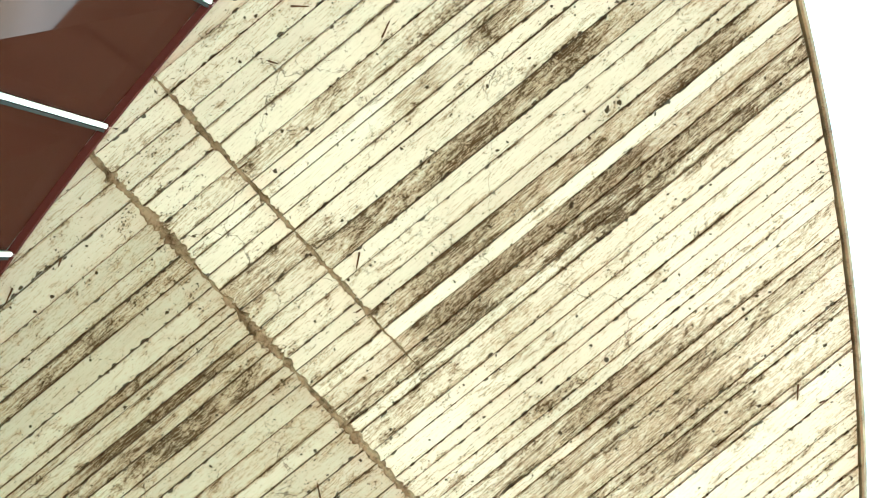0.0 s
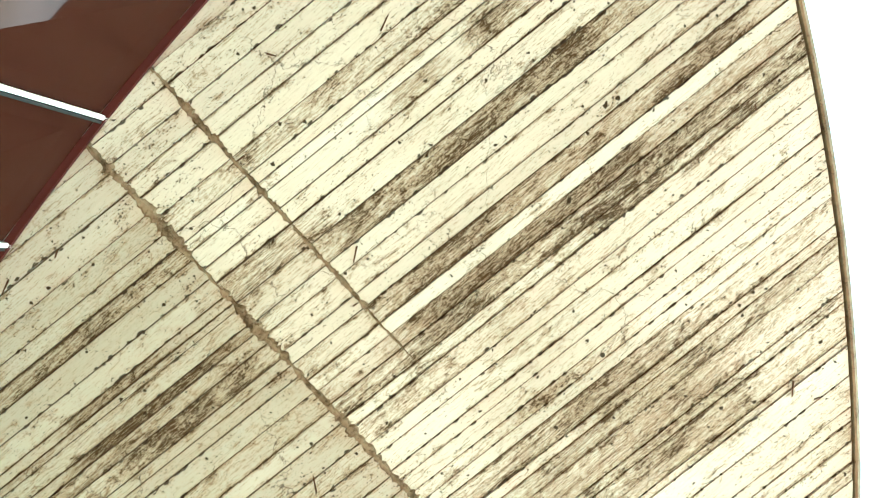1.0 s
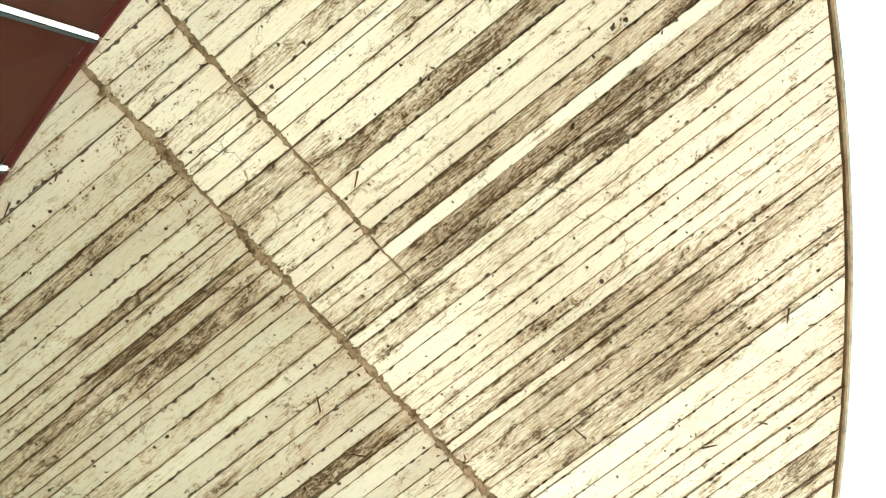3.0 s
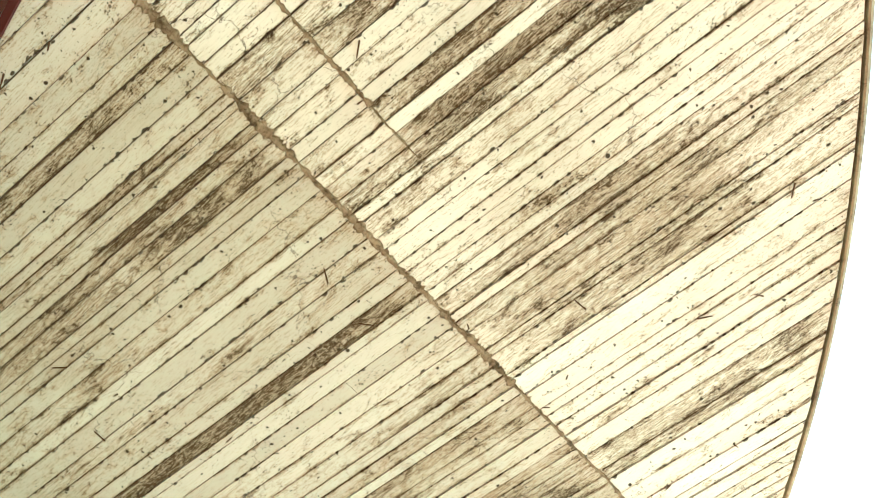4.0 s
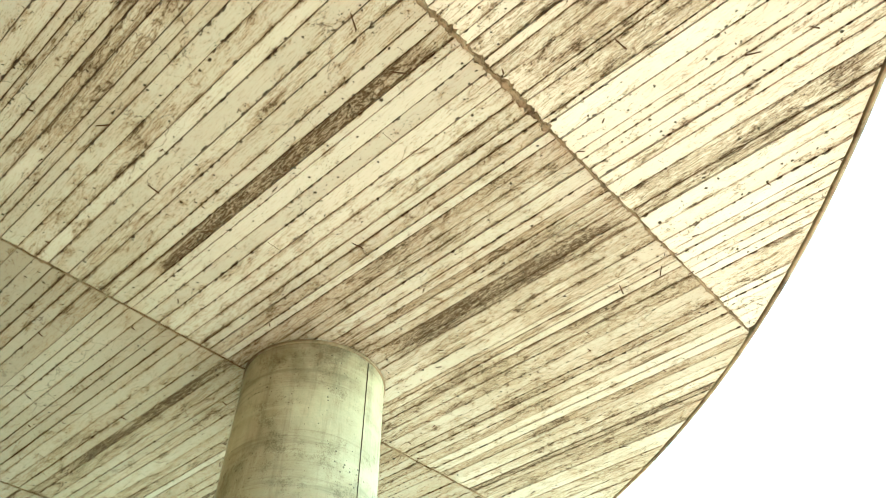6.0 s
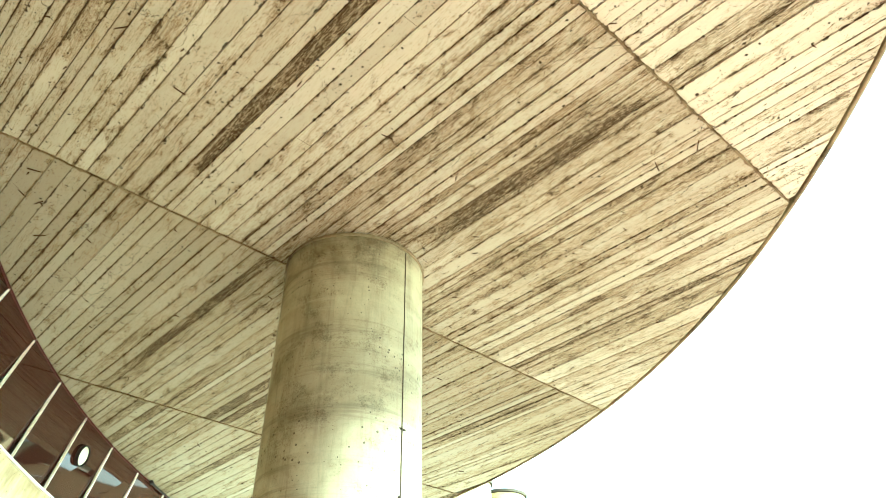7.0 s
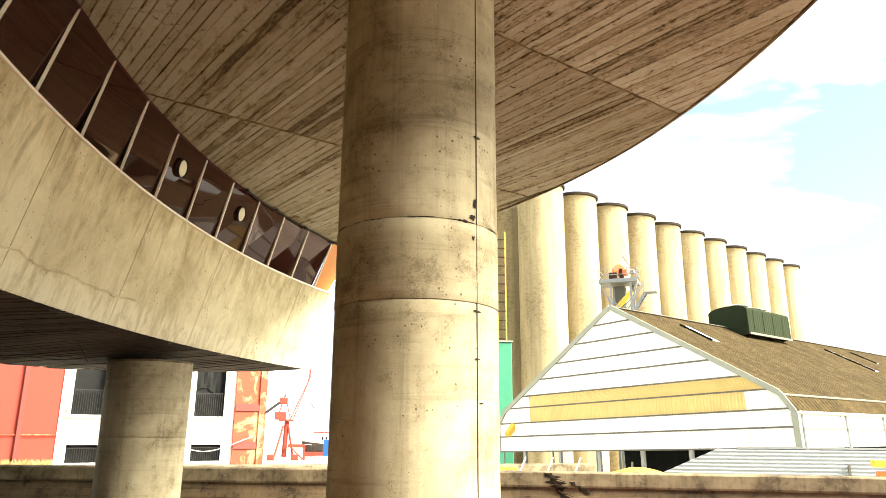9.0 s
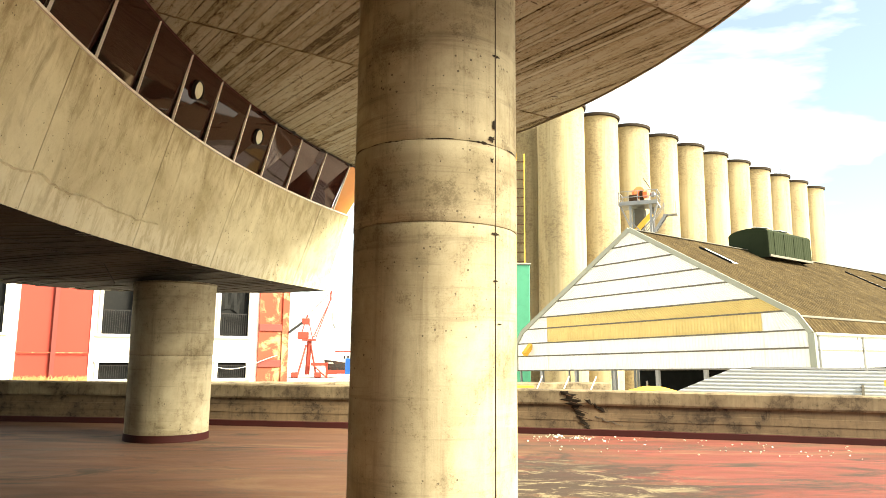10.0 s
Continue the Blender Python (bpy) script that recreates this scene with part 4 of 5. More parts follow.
ROWS = [LOW, -0.10, 0.80, 1.82, 2.60, 3.64, 4.58, 5.65, 6.65, 7.55]
for i, (a, b) in enumerate(zip(ROWS, ROWS[1:])):
    stops = [-7.5, 8.1]
    stops = [-12.0] + [q for q in stops if abs(q) < half_at(b - 0.02) - 0.3] + [12.0]
    for s0, s1 in zip(stops, stops[1:]):
        bm = gable_sheet(a + 0.02, b - 0.02, s0, s1)
        if bm is None:
            continue
        yellow = i in (2, 3) and -7.6 < s0 < 8.0
        part("translucent_sheet" if yellow else "wall_sheet", bm, M_YELSHEET if yellow else M_SHEET, barn, "yellowed translucent corrugated sheet" if yellow else "")
for z in ROWS[:-1]:
    part("purlin", boxed((2 * half_at(z) - 0.05, 0.10, 0.085), (0, -0.01, z), bevel=0.008), M_RAIL, barn)
for sgn in (-1, 1):
    part("verge_trim", bar((0, -0.06, PEAK + 0.06), (sgn * HALF, -0.06, EAVE + 0.06), 0.10, 0.30), M_TRIM, barn)
    part("knee_trim", bar((sgn * HALF, -0.06, EAVE + 0.06), (sgn * KHALF, -0.06, KNEE), 0.10, 0.26), M_TRIM, barn)
    part("corner_post", boxed((0.34, 0.2, KNEE - LOW), (sgn * KHALF, -0.03, (KNEE + LOW) / 2), bevel=0.02), M_TRIM, barn)

    def slope(s0, z0, s1, z1, pitch):
        k = int(LONG / pitch)
        up, dn = [], []
        nx, nz = (z0 - z1), (s1 - s0) * 1.0
        ln = math.hypot(nx, nz)
        for i in range(k):
            for f, d in ((0, 0.0), (0.25, 0.06), (0.5, 0.06), (0.75, 0.0)):
                y = (i + f) * LONG / k
                up.append((sgn * (s0 + d * nx / ln), y, z0 + d * nz / ln))
                dn.append((sgn * (s1 + d * nx / ln), y, z1 + d * nz / ln))
        return loft([up, dn])

    courses = 5
    for i in range(courses):
        f0, f1 = i / courses, (i + 1) / courses + 0.01
        part("roof_course", slope(HALF * f0, PEAK + (EAVE - PEAK) * f0 + 0.03, HALF * f1, PEAK + (EAVE - PEAK) * f1, 0.42), M_ROOF, barn)
    part("lower_roof", slope(HALF + 0.02, EAVE - 0.08, KHALF, KNEE, 0.42), M_ROOF, barn)
    part("eave_board", boxed((0.12, LONG, 0.12), (sgn * (HALF + 0.08), LONG / 2, EAVE - 0.04), bevel=0.02), M_RAIL, barn)
    part("gutter", boxed((0.22, LONG, 0.16), (sgn * (KHALF + 0.12), LONG / 2, KNEE - 0.04), bevel=0.04), M_TRIM, barn)
    for z0, z1 in ((LOW, -0.25), (-0.2, KNEE - 0.1)):
        for q in range(12):
            a = [(sgn * (KHALF + (0.035 if j % 4 > 1 else 0)), 5.2 * q + 0.05 + j * 5.1 / 92, z0) for j in range(93)]
            part("wall_sheet", loft([a, [(x, y, z1) for x, y, z in a]]), M_SHEET, barn)
    part("side_rail", boxed((0.10, LONG, 0.08), (sgn * (KHALF + 0.02), LONG / 2, -0.22)), M_RAIL, barn)
    for j in range(11):
        part("post", boxed((0.12, 0.12, KNEE - GROUND + 1.6), (sgn * (KHALF + 0.08), 0.5 + j * 5.2, (KNEE + GROUND - 1.6) / 2), bevel=0.01), M_STEEL, barn)
part("ridge_cap", boxed((0.5, LONG, 0.06), (0, LONG / 2, PEAK + 0.05), bevel=0.02), M_RAIL, barn)
for s in (-8.2, -5.0, -1.8, 1.4, 4.6, 7.8):
    part("post", boxed((0.22, 0.22, LOW - GROUND + 1.6), (s, 0.1, (LOW + GROUND - 1.6) / 2), bevel=0.01), M_STEEL, barn)
# near-black backing added where the inside lies in shade
part("dark_inner_backing", boxed((20.5, 0.2, 5.5), (0, 14, -3.2)), M_DARK, barn, "near-black wall standing in for the unlit inside")


def on_slope(f, y, lift):
    return (HALF * f, y, PEAK + (EAVE - PEAK) * f + lift)


for f0, f1, y in ((0.14, 0.36, 5.6), (0.14, 0.50, 27.5), (0.10, 0.30, 34.0), (0.20, 0.55, 44.0)):
    part("skylight", loft([[on_slope(f0, y, 0.10), on_slope(f0, y + 0.8, 0.10)], [on_slope(f1, y, 0.10), on_slope(f1, y + 0.8, 0.10)]]), M_SHEET, barn, "pale skylight strip")
    part("skylight_edge", bar(on_slope(f0, y - 0.06, 0.10), on_slope(f1, y - 0.06, 0.10), 0.09, 0.16), M_DARK, barn)


def ridge_house():
    top = tagged(empty("ridge_house", barn.matrix_basis @ pose(0.3, 13.9, PEAK + 0.03)), "dark green corrugated housing on the warehouse ridge", "roof housing")
    w, l, h = 1.55, 6.6, 1.55
    prof = [(-w, -0.7), (-w, h - 0.35)] + [(-w * math.cos(a), h - 0.35 + 0.42 * math.sin(a)) for a in [0.26 * i for i in range(1, 12)]] + [(w, h - 0.35), (w, -0.7)]
    part("end_wall", raw([(x, 0, z) for x, z in prof] + [(x, 0.06, z) for x, z in prof], [tuple(range(len(prof))), tuple(range(2 * len(prof) - 1, len(prof) - 1, -1))] + [(i, i + 1, len(prof) + i + 1, len(prof) + i) for i in range(len(prof) - 1)]), M_GREEN, top)
    sh = corrugated(l, h + 0.35, 0.3, 0.015)
    bmesh.ops.transform(sh, matrix=pose(w, 0, -0.7, 0, 0, 90), verts=sh.verts)
    part("side_wall", sh, M_GREEN, top)
    for y in (0.9, 2.4, 3.9, 5.4):
        part("cover_strip", boxed((0.03, 0.09, h + 0.3), (w + 0.02, y, h / 2 - 0.5)), M_GREEN, top)
    part("far_wall", boxed((2 * w, 0.06, h + 0.3), (0, l, h / 2 - 0.5)), M_GREEN, top)
    part("roof", loft([[(x, y, z) for x, z in prof[1:-1]] for y in (0.0, l)]), M_GREEN, top)
    part("base_rail", boxed((0.12, l, 0.16), (w + 0.05, l / 2, -0.62)), M_RAIL, top)
    for y in (1.6, 3.6, 4.6):
        part("roof_sheet", boxed((1.1, 0.75, 0.04), (0.35, y, h + 0.26), (0, 12, 8), 0.01), M_SHEET, top, "loose pale sheet")
    gal = boxed((1.1, 6.0, 0.9), (-1.4, -3.2, -0.15), bevel=0.02)
    part("gallery", gal, M_GREEN, top)
    part("gallery_roof", boxed((1.5, 6.2, 0.08), (-1.4, -3.2, 0.36), (0, 14, 0), 0.01), M_TRIM, top)


ridge_house()


# ---------------------------------------------------------------- silos
def silo():
    top = tagged(empty("silo"), "tall weathered concrete grain silo with a dark cap edge", "silo", "row of grain silos")
    h = 32.5 + 1.6 - GROUND
    rows = [(3.12, 0)] + [(3.12 + 0.01 * noise.noise((z, 1, 1)), z) for z in [h * i / 24 for i in range(1, 24)]] + [(3.12, h - 0.3), (3.3, h - 0.15)]
    part("shaft", revolve(rows, 64), M_SILO, top, smooth=True)
    part("cap", revolve([(3.10, h - 0.42), (3.36, h - 0.36), (3.40, h - 0.02), (3.3, h + 0.02), (0.001, h + 0.05)], 64), M_CAP, top, "dark cap edge")
    part("post", bar((0, 0, h), (0, 0, h + 1.25), 0.09, sides=5), M_STEEL, top)
    for a in (0.4, 2.5, 4.6):
        part("post", bar((3.0 * math.cos(a), 3.0 * math.sin(a), h), (3.0 * math.cos(a), 3.0 * math.sin(a), h + 1.1), 0.09, sides=5), M_STEEL, top)
    return top


first = silo()
SX, SY, DXS, DYS = 15.7, 90.5, 5.71, 4.60
first.matrix_basis = pose(SX, SY, GROUND)
for i in range(1, 11):
    copy_thing(first, pose(SX + DXS * i, SY + DYS * i, GROUND, 0, 0, 47 * i))
copy_thing(first, pose(11.6, 97.0, GROUND, 0, 0, 140))
copy_thing(first, pose(4.6, 91.5, GROUND, 0, 0, 80))

wire = bmesh.new()
wire_z = 32.5 + 1.6 + 1.2
for i in range(10):
    a, b = (SX + DXS * i, SY + DYS * i), (SX + DXS * (i + 1), SY + DYS * (i + 1))
    add_bar(wire, (*a, wire_z), (*b, wire_z), 0.05, sides=4)
tagged(link("guard_wire", wire, M_STEEL), "thin guard wire along the silo tops", "wire")

lad = tagged(empty("ladder_tower", pose(9.35, 83.0, GROUND)), "yellow painted steel ladder tower beside the silos", "ladder tower")
for x in (-0.5, 0.5):
    part("upright", boxed((0.12, 0.12, 30), (x, 0, 15)), M_YELLOW, lad)
for i in range(26):
    part("rung", boxed((1.0, 0.1, 0.12), (0, 0, 1 + 1.12 * i)), M_RUST, lad)


# ---------------------------------------------------------------- conveyor head tower
def head_tower():
    d = 66.0
    top = tagged(empty("conveyor_tower", pose(d * math.sin(radians(16.05)), d * math.cos(radians(16.05)), 0, 0, 0, -24)), "galvanised steel conveyor tower with platform, stair and orange motor", "conveyor tower")
    pz = 1.6 + 0.203 * d
    part("platform", boxed((3.5, 2.4, 0.22), (0, 0, pz), bevel=0.02), M_STEEL, top)
    for x in (-0.7, 1.1):
        for y in (-0.9, 0.9):
            part("leg", bar((x, y, GROUND), (x, y, pz - 0.1), 0.2), M_STEEL, top)
    for x in (-0.7, 1.1):
        part("brace", bar((x, -0.9, pz - 2.2), (-1.6 if x < 0 else 1.7, -0.9, pz - 0.1), 0.12), M_STEEL, top)
    for x in (-1.7, -0.85, 0.0, 0.85, 1.7):
        for y in (-1.15, 1.15):
            part("rail_post", bar((x, y, pz + 0.1), (x, y, pz + 1.2), 0.06), M_STEEL, top)
    for z in (0.65, 1.2):
        for y in (-1.15, 1.15):
            part("rail", bar((-1.72, y, pz + z), (1.72, y, pz + z), 0.06), M_STEEL, top)
        for x in (-1.72, 1.72):
            part("rail", bar((x, -1.15, pz + z), (x, 1.15, pz + z), 0.06), M_STEEL, top)
    drum = bmesh.new()
    bmesh.ops.create_cone(drum, cap_ends=True, segments=24, radius1=0.5, radius2=0.5, depth=0.9, matrix=pose(-0.1, 0, pz + 1.25, 90, 0, 20))
    part("head_drum", drum, M_ORANGE, top, "orange rounded drive housing")
    part("motor", boxed((0.8, 0.7, 0.8), (-0.45, -0.5, pz + 0.55), bevel=0.08), M_RUST, top)
    part("gearbox", boxed((0.5, 0.6, 0.6), (0.65, -0.5, pz + 0.9), bevel=0.08), M_ORANGE, top)
    part("fan", boxed((0.5, 0.5, 0.45), (1.25, -0.2, pz + 0.95), bevel=0.1), M_STEEL, top)
    part("mast", bar((1.0, 0, pz + 1.6), (0.4, 0, pz + 2.6), 0.06), M_IRON, top)
    part("chute", bar((-1.8, -0.6, pz - 4.0), (1.1, -0.3, pz - 0.9), 0.5, 0.4), M_YELLOW, top, "yellow feed chute")
    for y in (-1.5, -2.2):
        part("stringer", bar((0.6, y, pz - 4.2), (2.5, y, pz - 1.4), 0.1, 0.22), M_STEEL, top)
        part("handrail", bar((0.3, y, pz - 3.4), (2.4, y, pz - 0.4), 0.06), M_STEEL, top)
    for i in range(9):
        part("tread", boxed((0.26, 0.7, 0.04), (0.75 + 0.2 * i, -1.85, pz - 4.0 + 0.3 * i)), M_STEEL, top)
    part("landing", boxed((1.2, 0.9, 0.08), (2.9, -1.85, pz - 1.4)), M_STEEL, top)
    for x in (2.4, 3.4):
        part("rail_post", bar((x, -2.25, pz - 1.4), (x, -2.25, pz - 0.3), 0.05), M_STEEL, top)
    part("tower_panel", boxed((0.9, 1.2, 3.4), (0.0, 0.4, pz - 2.0)), M_RAIL, top)
    for y in (-0.9, 0.9):
        part("brace", bar((-0.7, y, pz - 3.6), (1.1, y, pz - 1.6), 0.1), M_STEEL, top)
        part("brace", bar((1.1, y, pz - 3.6), (-0.7, y, pz - 1.6), 0.1), M_STEEL, top)
    part("kick_plate", boxed((3.5, 0.05, 0.18), (0, -1.2, pz + 0.16)), M_STEEL, top)
    part("belt_guard", boxed((0.35, 0.9, 1.1), (0.25, -0.1, pz + 0.75), bevel=0.06), M_RUST, top)


head_tower()

# ---------------------------------------------------------------- yard in front of the barn
yard = tagged(empty("site_fence", Matrix.Translation((7.0, 29.5, 0)) @ pose(0, 0, 0, 0, 0, -13)), "low shed of white corrugated sheets laid sideways", "fence")


def lying_sheets(w, z0, z1, left_cut):
    """Sheets with level ribs; the top slopes up over the first metres."""
    lines = []
    k = int((z1 - z0) / 0.035)
    for i in range(k):
        z = z0 + (z1 - z0) * i / k
        f = max(0, (z - z0 - (z1 - z0) * 0.35) / (z1 - z0))
        lines.append([(left_cut * f, 0 if i % 4 < 2 else -0.04, z), (w, 0 if i % 4 < 2 else -0.04, z)])
    return loft(lines)


part("sheeting", lying_sheets(26.0, GROUND + 2.2, 0.98, 7.5), M_LOWSHEET, yard)
part("top_rail", boxed((20.5, 0.08, 0.08), (15.8, 0.0, 1.0)), M_STEEL, yard)
for x in (1.5, 9.5):
    part("post", bar((x, -0.1, GROUND), (x, -0.1, 0.4), 0.08), M_RAIL, yard)
part("leaning_pole", bar((13.9, -0.14, GROUND), (13.7, -0.14, 1.35), 0.07, sides=8), M_RUST, yard, "rusty pole")

def tarp_at(x, j):
    """A point of the tarpaulin: a ridge with a peak, crumpled."""
    z = 0.10 + 0.12 * (1 - abs(j - 1)) + 0.26 * math.exp(-((x - 7.0) / 0.8) ** 2) + 0.05 * noise.noise((x * 2.2, j, 0))
    return (x, 24.6 - 0.22 * x + 0.4 * j, z)


tagged(link("tarpaulin", loft([[tarp_at(5.5 + 0.1 * i, j) for i in range(37)] for j in range(4)]), M_YELLOW), "crumpled yellow tarpaulin over a pile", "tarpaulin")
tagged(link("pile", boxed((3.4, 1.1, 0.05 - GROUND), (7.3, 23.6, (GROUND + 0.05) / 2), (0, 0, -12), 0.1), M_GROUND), "heap of rubble under a tarpaulin", "pile")

skip = tagged(empty("skip", pose(15.0, 22.4, 0, 0, 0, -20)), "yellow steel beam rack", "rack")
part("beam", boxed((4.0, 0.5, 0.22), (1.2, 0, 0.66), bevel=0.03), M_YELLOW, skip)
part("lower_beam", boxed((4.0, 0.4, 0.2), (1.3, 0, 0.32), bevel=0.03), M_ORANGE, skip)
for x in (-0.5, 1.2, 2.8):
    part("leg", boxed((0.14, 0.3, 0.2 - GROUND), (x, 0, (0.2 + GROUND) / 2)), M_IRON, skip)

shed = tagged(empty("green_shed", pose(7.6, 62.0, 0)), "green painted steel shed edge beside the silos", "shed")
part("wall", boxed((2.4, 4.0, 9.2 - GROUND), (-1.0, 2, (9.2 + GROUND) / 2), bevel=0.05), M_TEAL, shed)
part("roof", boxed((2.6, 4.2, 0.14), (-1.0, 2, 9.28), bevel=0.03), M_TRIM, shed)
arm = tagged(link("lever_arm", bar((5.9, 50.2, 1.3), (7.2, 51.4, 2.9), 0.35, 0.3), M_YELLOW), "yellow steel arm at the warehouse corner", "arm")

fence = tagged(empty("railing", pose(1.6, 24.0, 0, 0, 0, -8)), "white tubular railing on the quay", "railing")
for i in range(7):
    part("post", bar((i * 0.8, 0, GROUND), (i * 0.8, 0, 0.28), 0.06, sides=8), M_WHITE, fence)
for z in (0.26, -0.1):
    part("rail", bar((0, 0, z), (4.8, 0, z), 0.05, sides=8), M_WHITE, fence)
for i in range(4):
    part("strut", bar((0.5 + 0.9 * i, 0.3, -0.2), (0.9 + 0.9 * i, 0.3, 0.75), 0.05, sides=6), M_WHITE, fence)
part("beam", bar((-0.3, 0.5, 0.33), (1.5, 0.6, 0.36), 0.08), M_YELLOW, fence, "yellow crossbeam")


# ---------------------------------------------------------------- house with red and white front
def plan_at(az, d):
    return Vector((d * math.sin(radians(az)), d * math.cos(radians(az)), 0))


HA, HB = plan_at(-26.0, 40.0), plan_at(-16.0, 41.0)
hdir = (HB - HA).normalized()
hang = math.degrees(math.atan2(hdir.y, hdir.x))


def along(az):
    """Where the sight line at that angle meets the front, in metres from the front's origin."""
    w = plan_at(az, 1.0)
    return (HA.x * -w.y + HA.y * w.x) / (hdir.x * w.y - hdir.y * w.x)


house = tagged(empty("townhouse", Matrix.Translation(HA) @ pose(0, 0, 0, 0, 0, hang)), "white harbour building with red bays and dark window openings", "building")
TOP = 12.5


def up(el):
    return 1.6 + el * 40.5


def front():
    """The front wall as blocks round its openings."""
    xs = {k: along(v) for k, v in dict(l=-46.0, a0=-33.9, a1=-32.05, r0=-31.25, r1=-26.65, b0=-26.05, b1=-23.8, c0=-17.75, c1=-15.45, o0=-14.72, o1=-12.95, e=-12.45).items()}
    hi = (up(0.0150), up(0.105))
    lo = (up(-0.0420), up(-0.0200))

    def wall(x0, x1, z0, z1, m, nm="wall", y=0.0, d=0.4):
        part(nm, boxed((x1 - x0, d, z1 - z0), ((x0 + x1) / 2, d / 2 + y, (z0 + z1) / 2)), m, house)

    for w0, w1 in ((xs["a0"], xs["a1"]), (xs["b0"], xs["b1"]), (xs["c0"], xs["c1"])):
        wall(w0, w1, GROUND, lo[0], M_WALLWHITE)
        wall(w0, w1, lo[1], hi[0], M_WALLWHITE)
        wall(w0, w1, hi[1], TOP, M_WALLWHITE)
        for z0, z1, tall in ((*lo, False), (*hi, True)):
            win = empty("window", pose((w0 + w1) / 2, 0, z0))
            win.parent = house
            ww, hh = w1 - w0, z1 - z0
            # near-black panel stands in for the unlit room behind
            part("dark_backing", boxed((ww, 0.1, hh), (0, 0.36, hh / 2)), M_DARK, win)
            for x in (-1, 1):
                part("jamb", boxed((0.16, 0.14, hh + 0.1), (x * (ww / 2 + 0.02), -0.05, hh / 2), bevel=0.01), M_WHITE, win)
            part("sill", boxed((ww + 0.4, 0.22, 0.13), (0, -0.06, -0.05), bevel=0.02), M_WHITE, win)
            part("lintel", boxed((ww + 0.3, 0.14, 0.14), (0, -0.05, hh + 0.05), bevel=0.01), M_WHITE, win)
            rh = 1.25 if tall else hh * 0.8
            for i in range(15):
                part("baluster", boxed((0.03, 0.03, rh), (-ww / 2 + ww * (i + 0.5) / 15, 0.02, rh / 2)), M_IRON, win)
            part("handrail", boxed((ww + 0.1, 0.05, 0.05), (0, 0.02, rh)), M_IRON, win)
            if tall and w0 != xs["b0"]:
                sheet = loft([[(-ww * 0.5 + ww * i / 10, 0.25 + 0.05 * math.sin(i * 2 + j), 1.3 + 0.45 * j + 0.25 * math.sin(i * 0.5) * (j == 0)) for i in range(11)] for j in range(6)])
                part("curtain", sheet, M_DARK, win, "torn dark sheet")
    for x0, x1 in ((xs["l"], xs["a0"]), (xs["a1"], xs["r0"]), (xs["r1"], xs["b0"]), (xs["b1"], xs["c0"]), (xs["c1"], xs["o0"])):
        wall(x0, x1, GROUND, TOP, M_WALLWHITE)
    wall(xs["r0"], xs["r1"], GROUND, TOP, M_RED, "red_bay", 0.06)
    part("downpipe", bar(((xs["r0"] * 0.5 + xs["r1"] * 0.5), -0.02, GROUND), ((xs["r0"] * 0.5 + xs["r1"] * 0.5), -0.02, TOP), 0.2, 0.2), M_REDDARK, house, "dark red downpipe")
    part("pipe", bar((xs["r0"], -0.05, up(-0.0083)), (xs["r1"], -0.05, up(-0.0089)), 0.05, sides=8), M_PEEL, house, "pale pipe across the red bay")
    wall(xs["o0"], xs["o1"], GROUND, TOP, M_PEEL, "peeling_bay", -0.15)
    for z in (up(0.028), up(-0.022)):
        part("stain_band", boxed((xs["o1"] - xs["o0"], 0.1, 0.4), ((xs["o0"] + xs["o1"]) / 2, -0.18, z), bevel=0.02), M_REDDARK, house)
    wall(xs["o1"], xs["e"], GROUND, TOP, M_PEEL, "corner_pier", -0.25, 0.6)
    wall(xs["l"], xs["e"], GROUND, TOP, M_WALLWHITE, "rear_wall", 9.0)
    part("side_wall", boxed((0.4, 8.6, TOP - GROUND), (xs["e"] - 0.2, 4.7, (TOP + GROUND) / 2)), M_WALLWHITE, house)
    part("roof", boxed((xs["e"] - xs["l"], 9.6, 0.3), ((xs["e"] + xs["l"]) / 2, 4.6, TOP + 0.15)), M_ROOF, house)
    part("bracket_lamp", bar((xs["e"], -0.3, up(0.022)), (xs["e"] + 0.75, -0.3, up(0.036)), 0.12), M_IRON, house, "dark bracket on the corner")
    cable = bmesh.new()
    prev = None
    for i in range(25):
        f = i / 24
        p = (xs["c0"] - 0.3 + (xs["o1"] - xs["c0"]) * f, -0.4, up(-0.024) + 0.55 * f * f - 0.45 * math.sin(math.pi * f) * (1 - f))
        if prev:
            add_bar(cable, prev, p, 0.035, sides=5)
        prev = p
    part("cable", cable, M_WHITE, house, "slack pale cable")


front()
LEDGE = tagged(link("quay_wall", boxed((46, 1.2, 0.5), (-14, 33.0, -0.28), (0, 0, 10), 0.04), M_COPE), "sunlit concrete ledge in front of the harbour building", "ledge", kind="structure")


def dry_tufts():
    rnd = random.Random(5)
    vs, fs = [], []
    for i in range(420):
        p = HA + hdir * rnd.uniform(along(-31.3), along(-26.5)) + Vector((0.3, -0.8, 0)) * rnd.uniform(0.5, 1.2)
        h, a = rnd.uniform(0.08, 0.3), rnd.uniform(0, 6.28)
        z = up(-0.0420)
        k = len(vs)
        vs += [(p.x - 0.03, p.y, z), (p.x + 0.03, p.y, z), (p.x + 0.12 * math.cos(a), p.y + 0.1 * math.sin(a), z + h)]
        fs.append((k, k + 1, k + 2))
    return raw(vs, fs)


M_TUFT = painted("dry_grass", (0.42, 0.30, 0.11), (0.25, 0.22, 0.08), 0.6, 0.9)
tagged(link("dry_grass", dry_tufts(), M_TUFT), "dry yellow grass tufts along the red wall", "grass", kind="stuff")


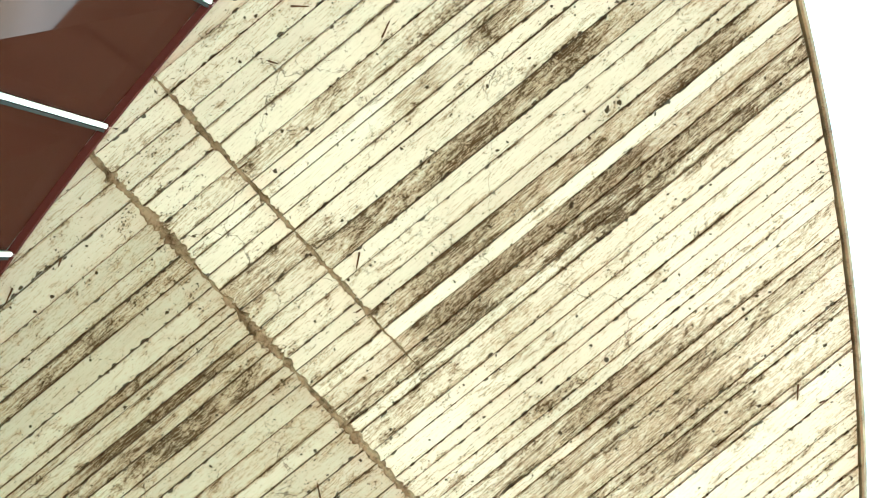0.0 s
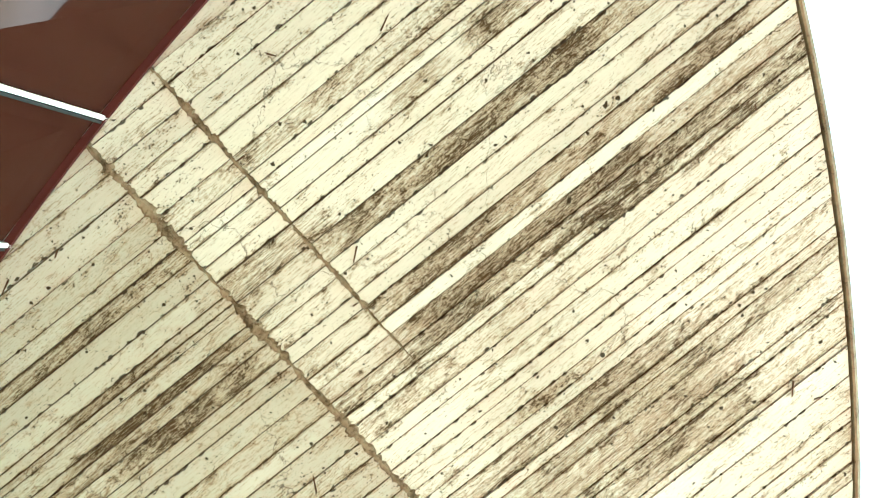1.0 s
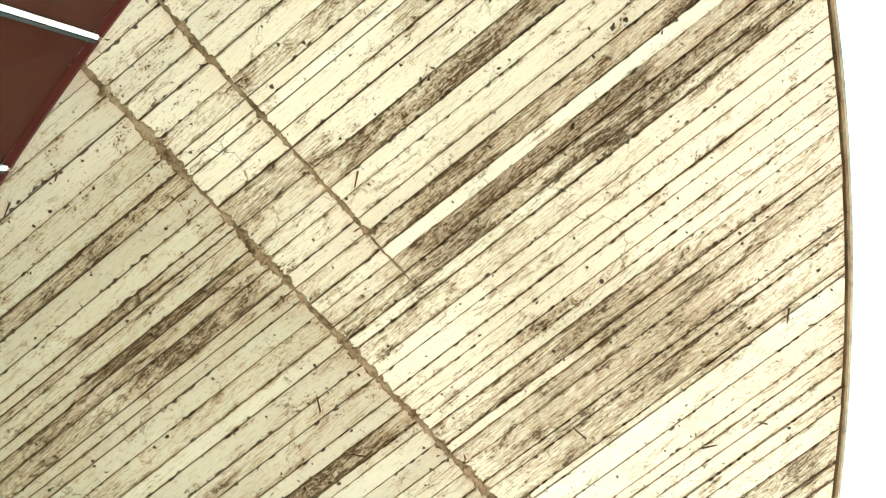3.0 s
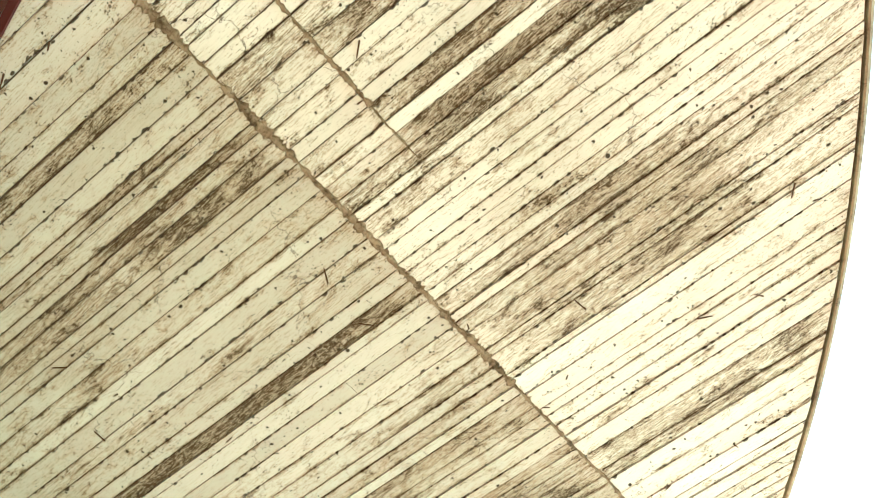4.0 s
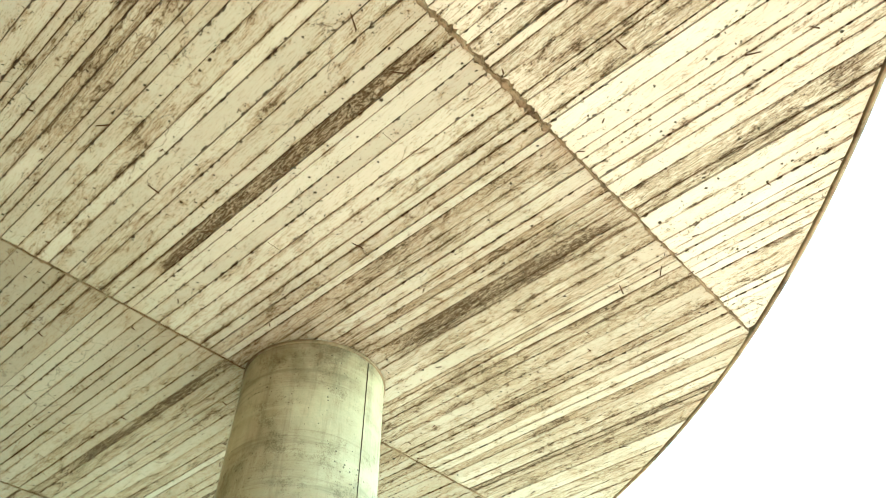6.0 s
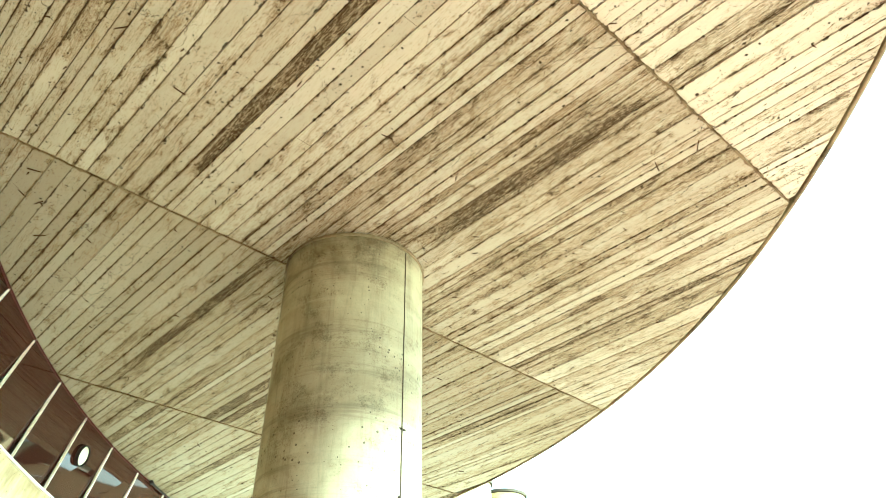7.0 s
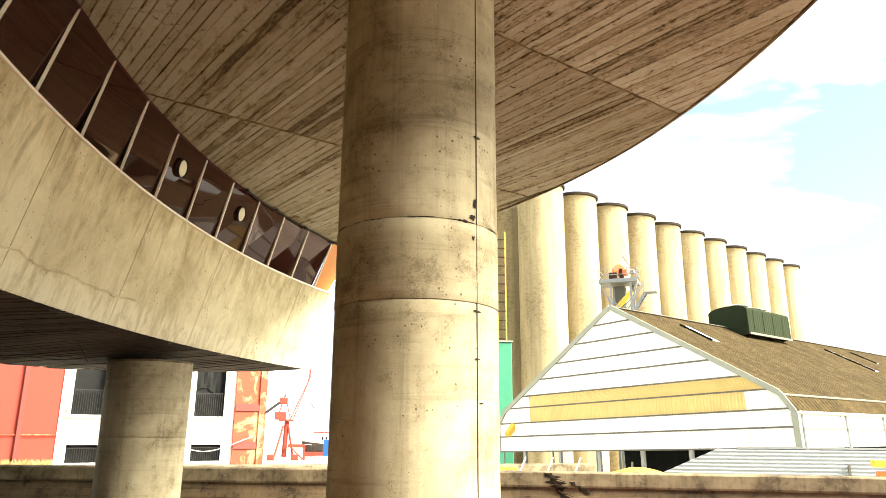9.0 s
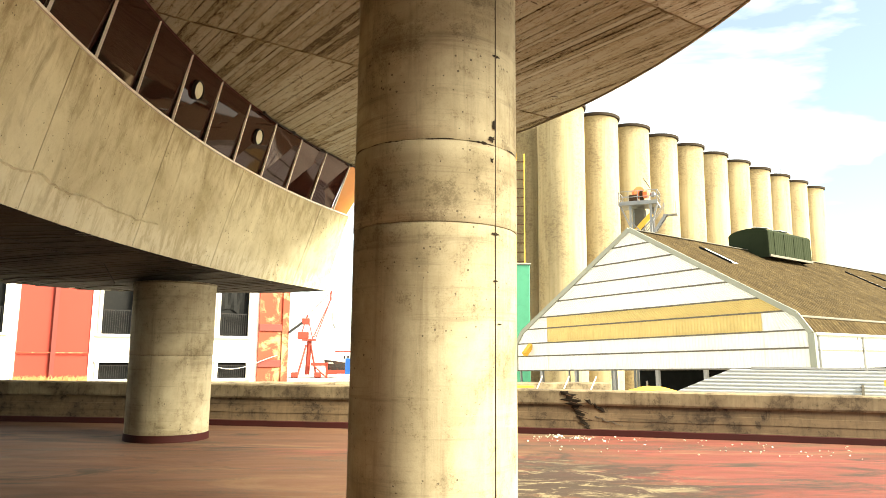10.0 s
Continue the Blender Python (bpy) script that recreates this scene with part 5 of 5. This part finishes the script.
# ---------------------------------------------------------------- harbour crane and boat
def harbour_crane():
    d = 150.0
    o = plan_at(-10.75, d)
    top = tagged(empty("harbour_crane", pose(o.x, o.y, GROUND, 0, 0, 10.75) @ Matrix.Diagonal((0.64, 0.64, 0.64, 1))), "red lattice harbour crane with raised jib", "crane")
    for x in (-3.4, 2.8):
        for y in (-2, 2):
            part("leg", bar((x, y, 0), (0.0 + 0.25 * x, 0.3 * y, 10.5), 0.45), M_CRANE, top)
    part("tower", bar((-0.2, 0, 1.0), (0.2, 0, 12.0), 1.5, 1.5, 10), M_CRANE, top)
    part("slew_ring", boxed((4.6, 3.6, 0.6), (0, 0, 12.2), bevel=0.1), M_CRANE, top)
    part("cab", boxed((3.6, 2.8, 2.4), (-1.9, 0, 13.6), bevel=0.2), M_CRANE, top)
    part("machine_house", boxed((2.6, 2.4, 2.0), (-1.2, 0, 18.2), bevel=0.2), M_CRANE, top)
    for y in (-0.6, 0.6):
        part("a_frame", bar((-2.4, y, 14.5), (-0.8, y, 20.3), 0.3), M_CRANE, top)
        part("a_frame", bar((1.2, y, 12.5), (-0.8, y, 20.3), 0.26), M_CRANE, top)
    tip = (6.6, 0, 25.0 - GROUND)
    foot = (1.6, 0, 13.0)
    jib = bmesh.new()
    for y in (-0.5, 0.5):
        add_bar(jib, (foot[0] - 0.3, y * 1.4, foot[2]), (tip[0], y * 0.3, tip[2] - 4), 0.24)
        add_bar(jib, (foot[0] + 0.6, y * 1.4, foot[2]), (tip[0], y * 0.3, tip[2] - 4), 0.24)
    for i in range(12):
        f = i / 12
        x, z = foot[0] + (tip[0] - foot[0]) * f, foot[2] + (tip[2] - 4 - foot[2]) * f
        add_bar(jib, (x - 0.3 * (1 - f), -0.6 * (1 - f), z), (x + 0.6 * (1 - f), 0.6 * (1 - f), z + 0.8), 0.12)
    part("jib", jib, M_CRANE, top)
    part("jib_head", bar((tip[0], 0, tip[2] - 4), (tip[0] + 0.1, 0, tip[2] - 1.0), 0.5), M_CRANE, top)
    part("stay", bar((-0.8, 0, 20.3), (tip[0], 0, tip[2] - 1.5), 0.14, sides=5), M_CRANE, top)
    part("hoist_rope", bar((tip[0] + 0.1, 0, tip[2] - 1.2), (tip[0] + 1.0, 0, 17.5), 0.1, sides=5), M_CRANE, top)
    part("hook", bar((tip[0] + 1.0, 0, 17.5), (tip[0] + 1.8, 0, 16.2), 0.2), M_RUST, top)
    for x in (-4.2, 3.2):
        part("bogie", boxed((2.2, 5.0, 1.6), (x, 0, 0.9), bevel=0.2), M_CRANE, top)
    part("portal_beam", boxed((5.4, 0.7, 1.0), (3.6, -2, 4.4)), M_CRANE, top)
    part("portal_post", boxed((0.7, 0.7, 4.4), (6.0, -2, 2.2)), M_CRANE, top)
    part("diagonal", bar((1.2, -2, 4.6), (5.6, -2, 0.4), 0.4), M_CRANE, top)


harbour_crane()


def boat():
    o = plan_at(-7.6, 150.0)
    top = tagged(empty("boat", pose(o.x, o.y, GROUND + 0.3, 0, 0, 8) @ Matrix.Diagonal((0.62, 0.62, 0.75, 1))), "dark hulled workboat with white wheelhouse", "boat")
    rings = []
    for i in range(13):
        f = i / 12
        w = 2.2 * math.sin(math.pi * min(1, 0.12 + f * 0.75)) ** 0.6
        z = 3.6 + 1.0 * (1 - f) ** 2
        rings.append([(-8 + 15 * f, -w, z), (-8 + 15 * f + 0.8 * (1 - f), -w * 0.6, 1.4), (-8 + 15 * f + 1.2 * (1 - f), 0, 0.6), (-8 + 15 * f + 0.8 * (1 - f), w * 0.6, 1.4), (-8 + 15 * f, w, z)])
    part("hull", loft(rings), M_HULL, top)
    part("red_strake", boxed((13, 0.2, 1.2), (-0.5, -2.3, 1.2), bevel=0.05), M_CRANE, top)
    part("deck", boxed((13, 3.4, 0.2), (-0.6, 0, 3.7)), M_WHITE, top)
    part("wheelhouse", boxed((5.0, 2.8, 2.4), (0.5, 0, 5.0), bevel=0.2), M_WHITE, top)
    for x in (-1.2, 0.0, 1.2):
        part("porthole", boxed((0.6, 0.1, 0.9), (x, -1.42, 5.3), bevel=0.03), M_IRON, top)
    part("roof_rail", boxed((9.0, 2.4, 0.3), (0, 0, 6.9)), M_CRANE, top)
    for x in (-4, -2, 2, 4):
        part("stanchion", bar((x, -1.1, 3.8), (x, -1.1, 6.8), 0.16), M_CRANE, top)


boat()
o = plan_at(-7.55, 120.0)
tagged(link("blue_container", boxed((1.7, 2.4, 2.6), (o.x + 0.3, o.y, -1.35), (0, 0, 8), 0.05), M_BLUE), "small blue container on the quay", "container")
tagged(link("container_plinth", boxed((4.0, 3.4, -2.66 - GROUND), (o.x, o.y, (GROUND - 2.66) / 2), (0, 0, 8), 0.05), M_WALLWHITE), "white block under the container", "block")


# ---------------------------------------------------------------- chips on the deck
def chips():
    rnd = random.Random(9)
    bm = bmesh.new()
    for i in range(150):
        x = rnd.gauss(2.4, 0.45) if i < 60 else rnd.uniform(1.5, 8)
        y = deck_edge(x) - (abs(rnd.gauss(0.45, 0.2)) + 0.12 if i < 60 else rnd.uniform(0.25, 2.4))
        s = rnd.uniform(0.008, 0.035 if i < 60 else 0.022)
        got = bmesh.ops.create_icosphere(bm, subdivisions=1, radius=s)
        bmesh.ops.transform(bm, matrix=pose(x, y, s * 0.35, rnd.uniform(0, 90), 0, rnd.uniform(0, 360)) @ Matrix.Diagonal((1, rnd.uniform(0.5, 1), 0.5, 1)), verts=got["verts"])
    return bm


tagged(link("concrete_chips", chips(), M_RUBBLE), "pale concrete chips scattered on the red deck", "rubble", kind="stuff")
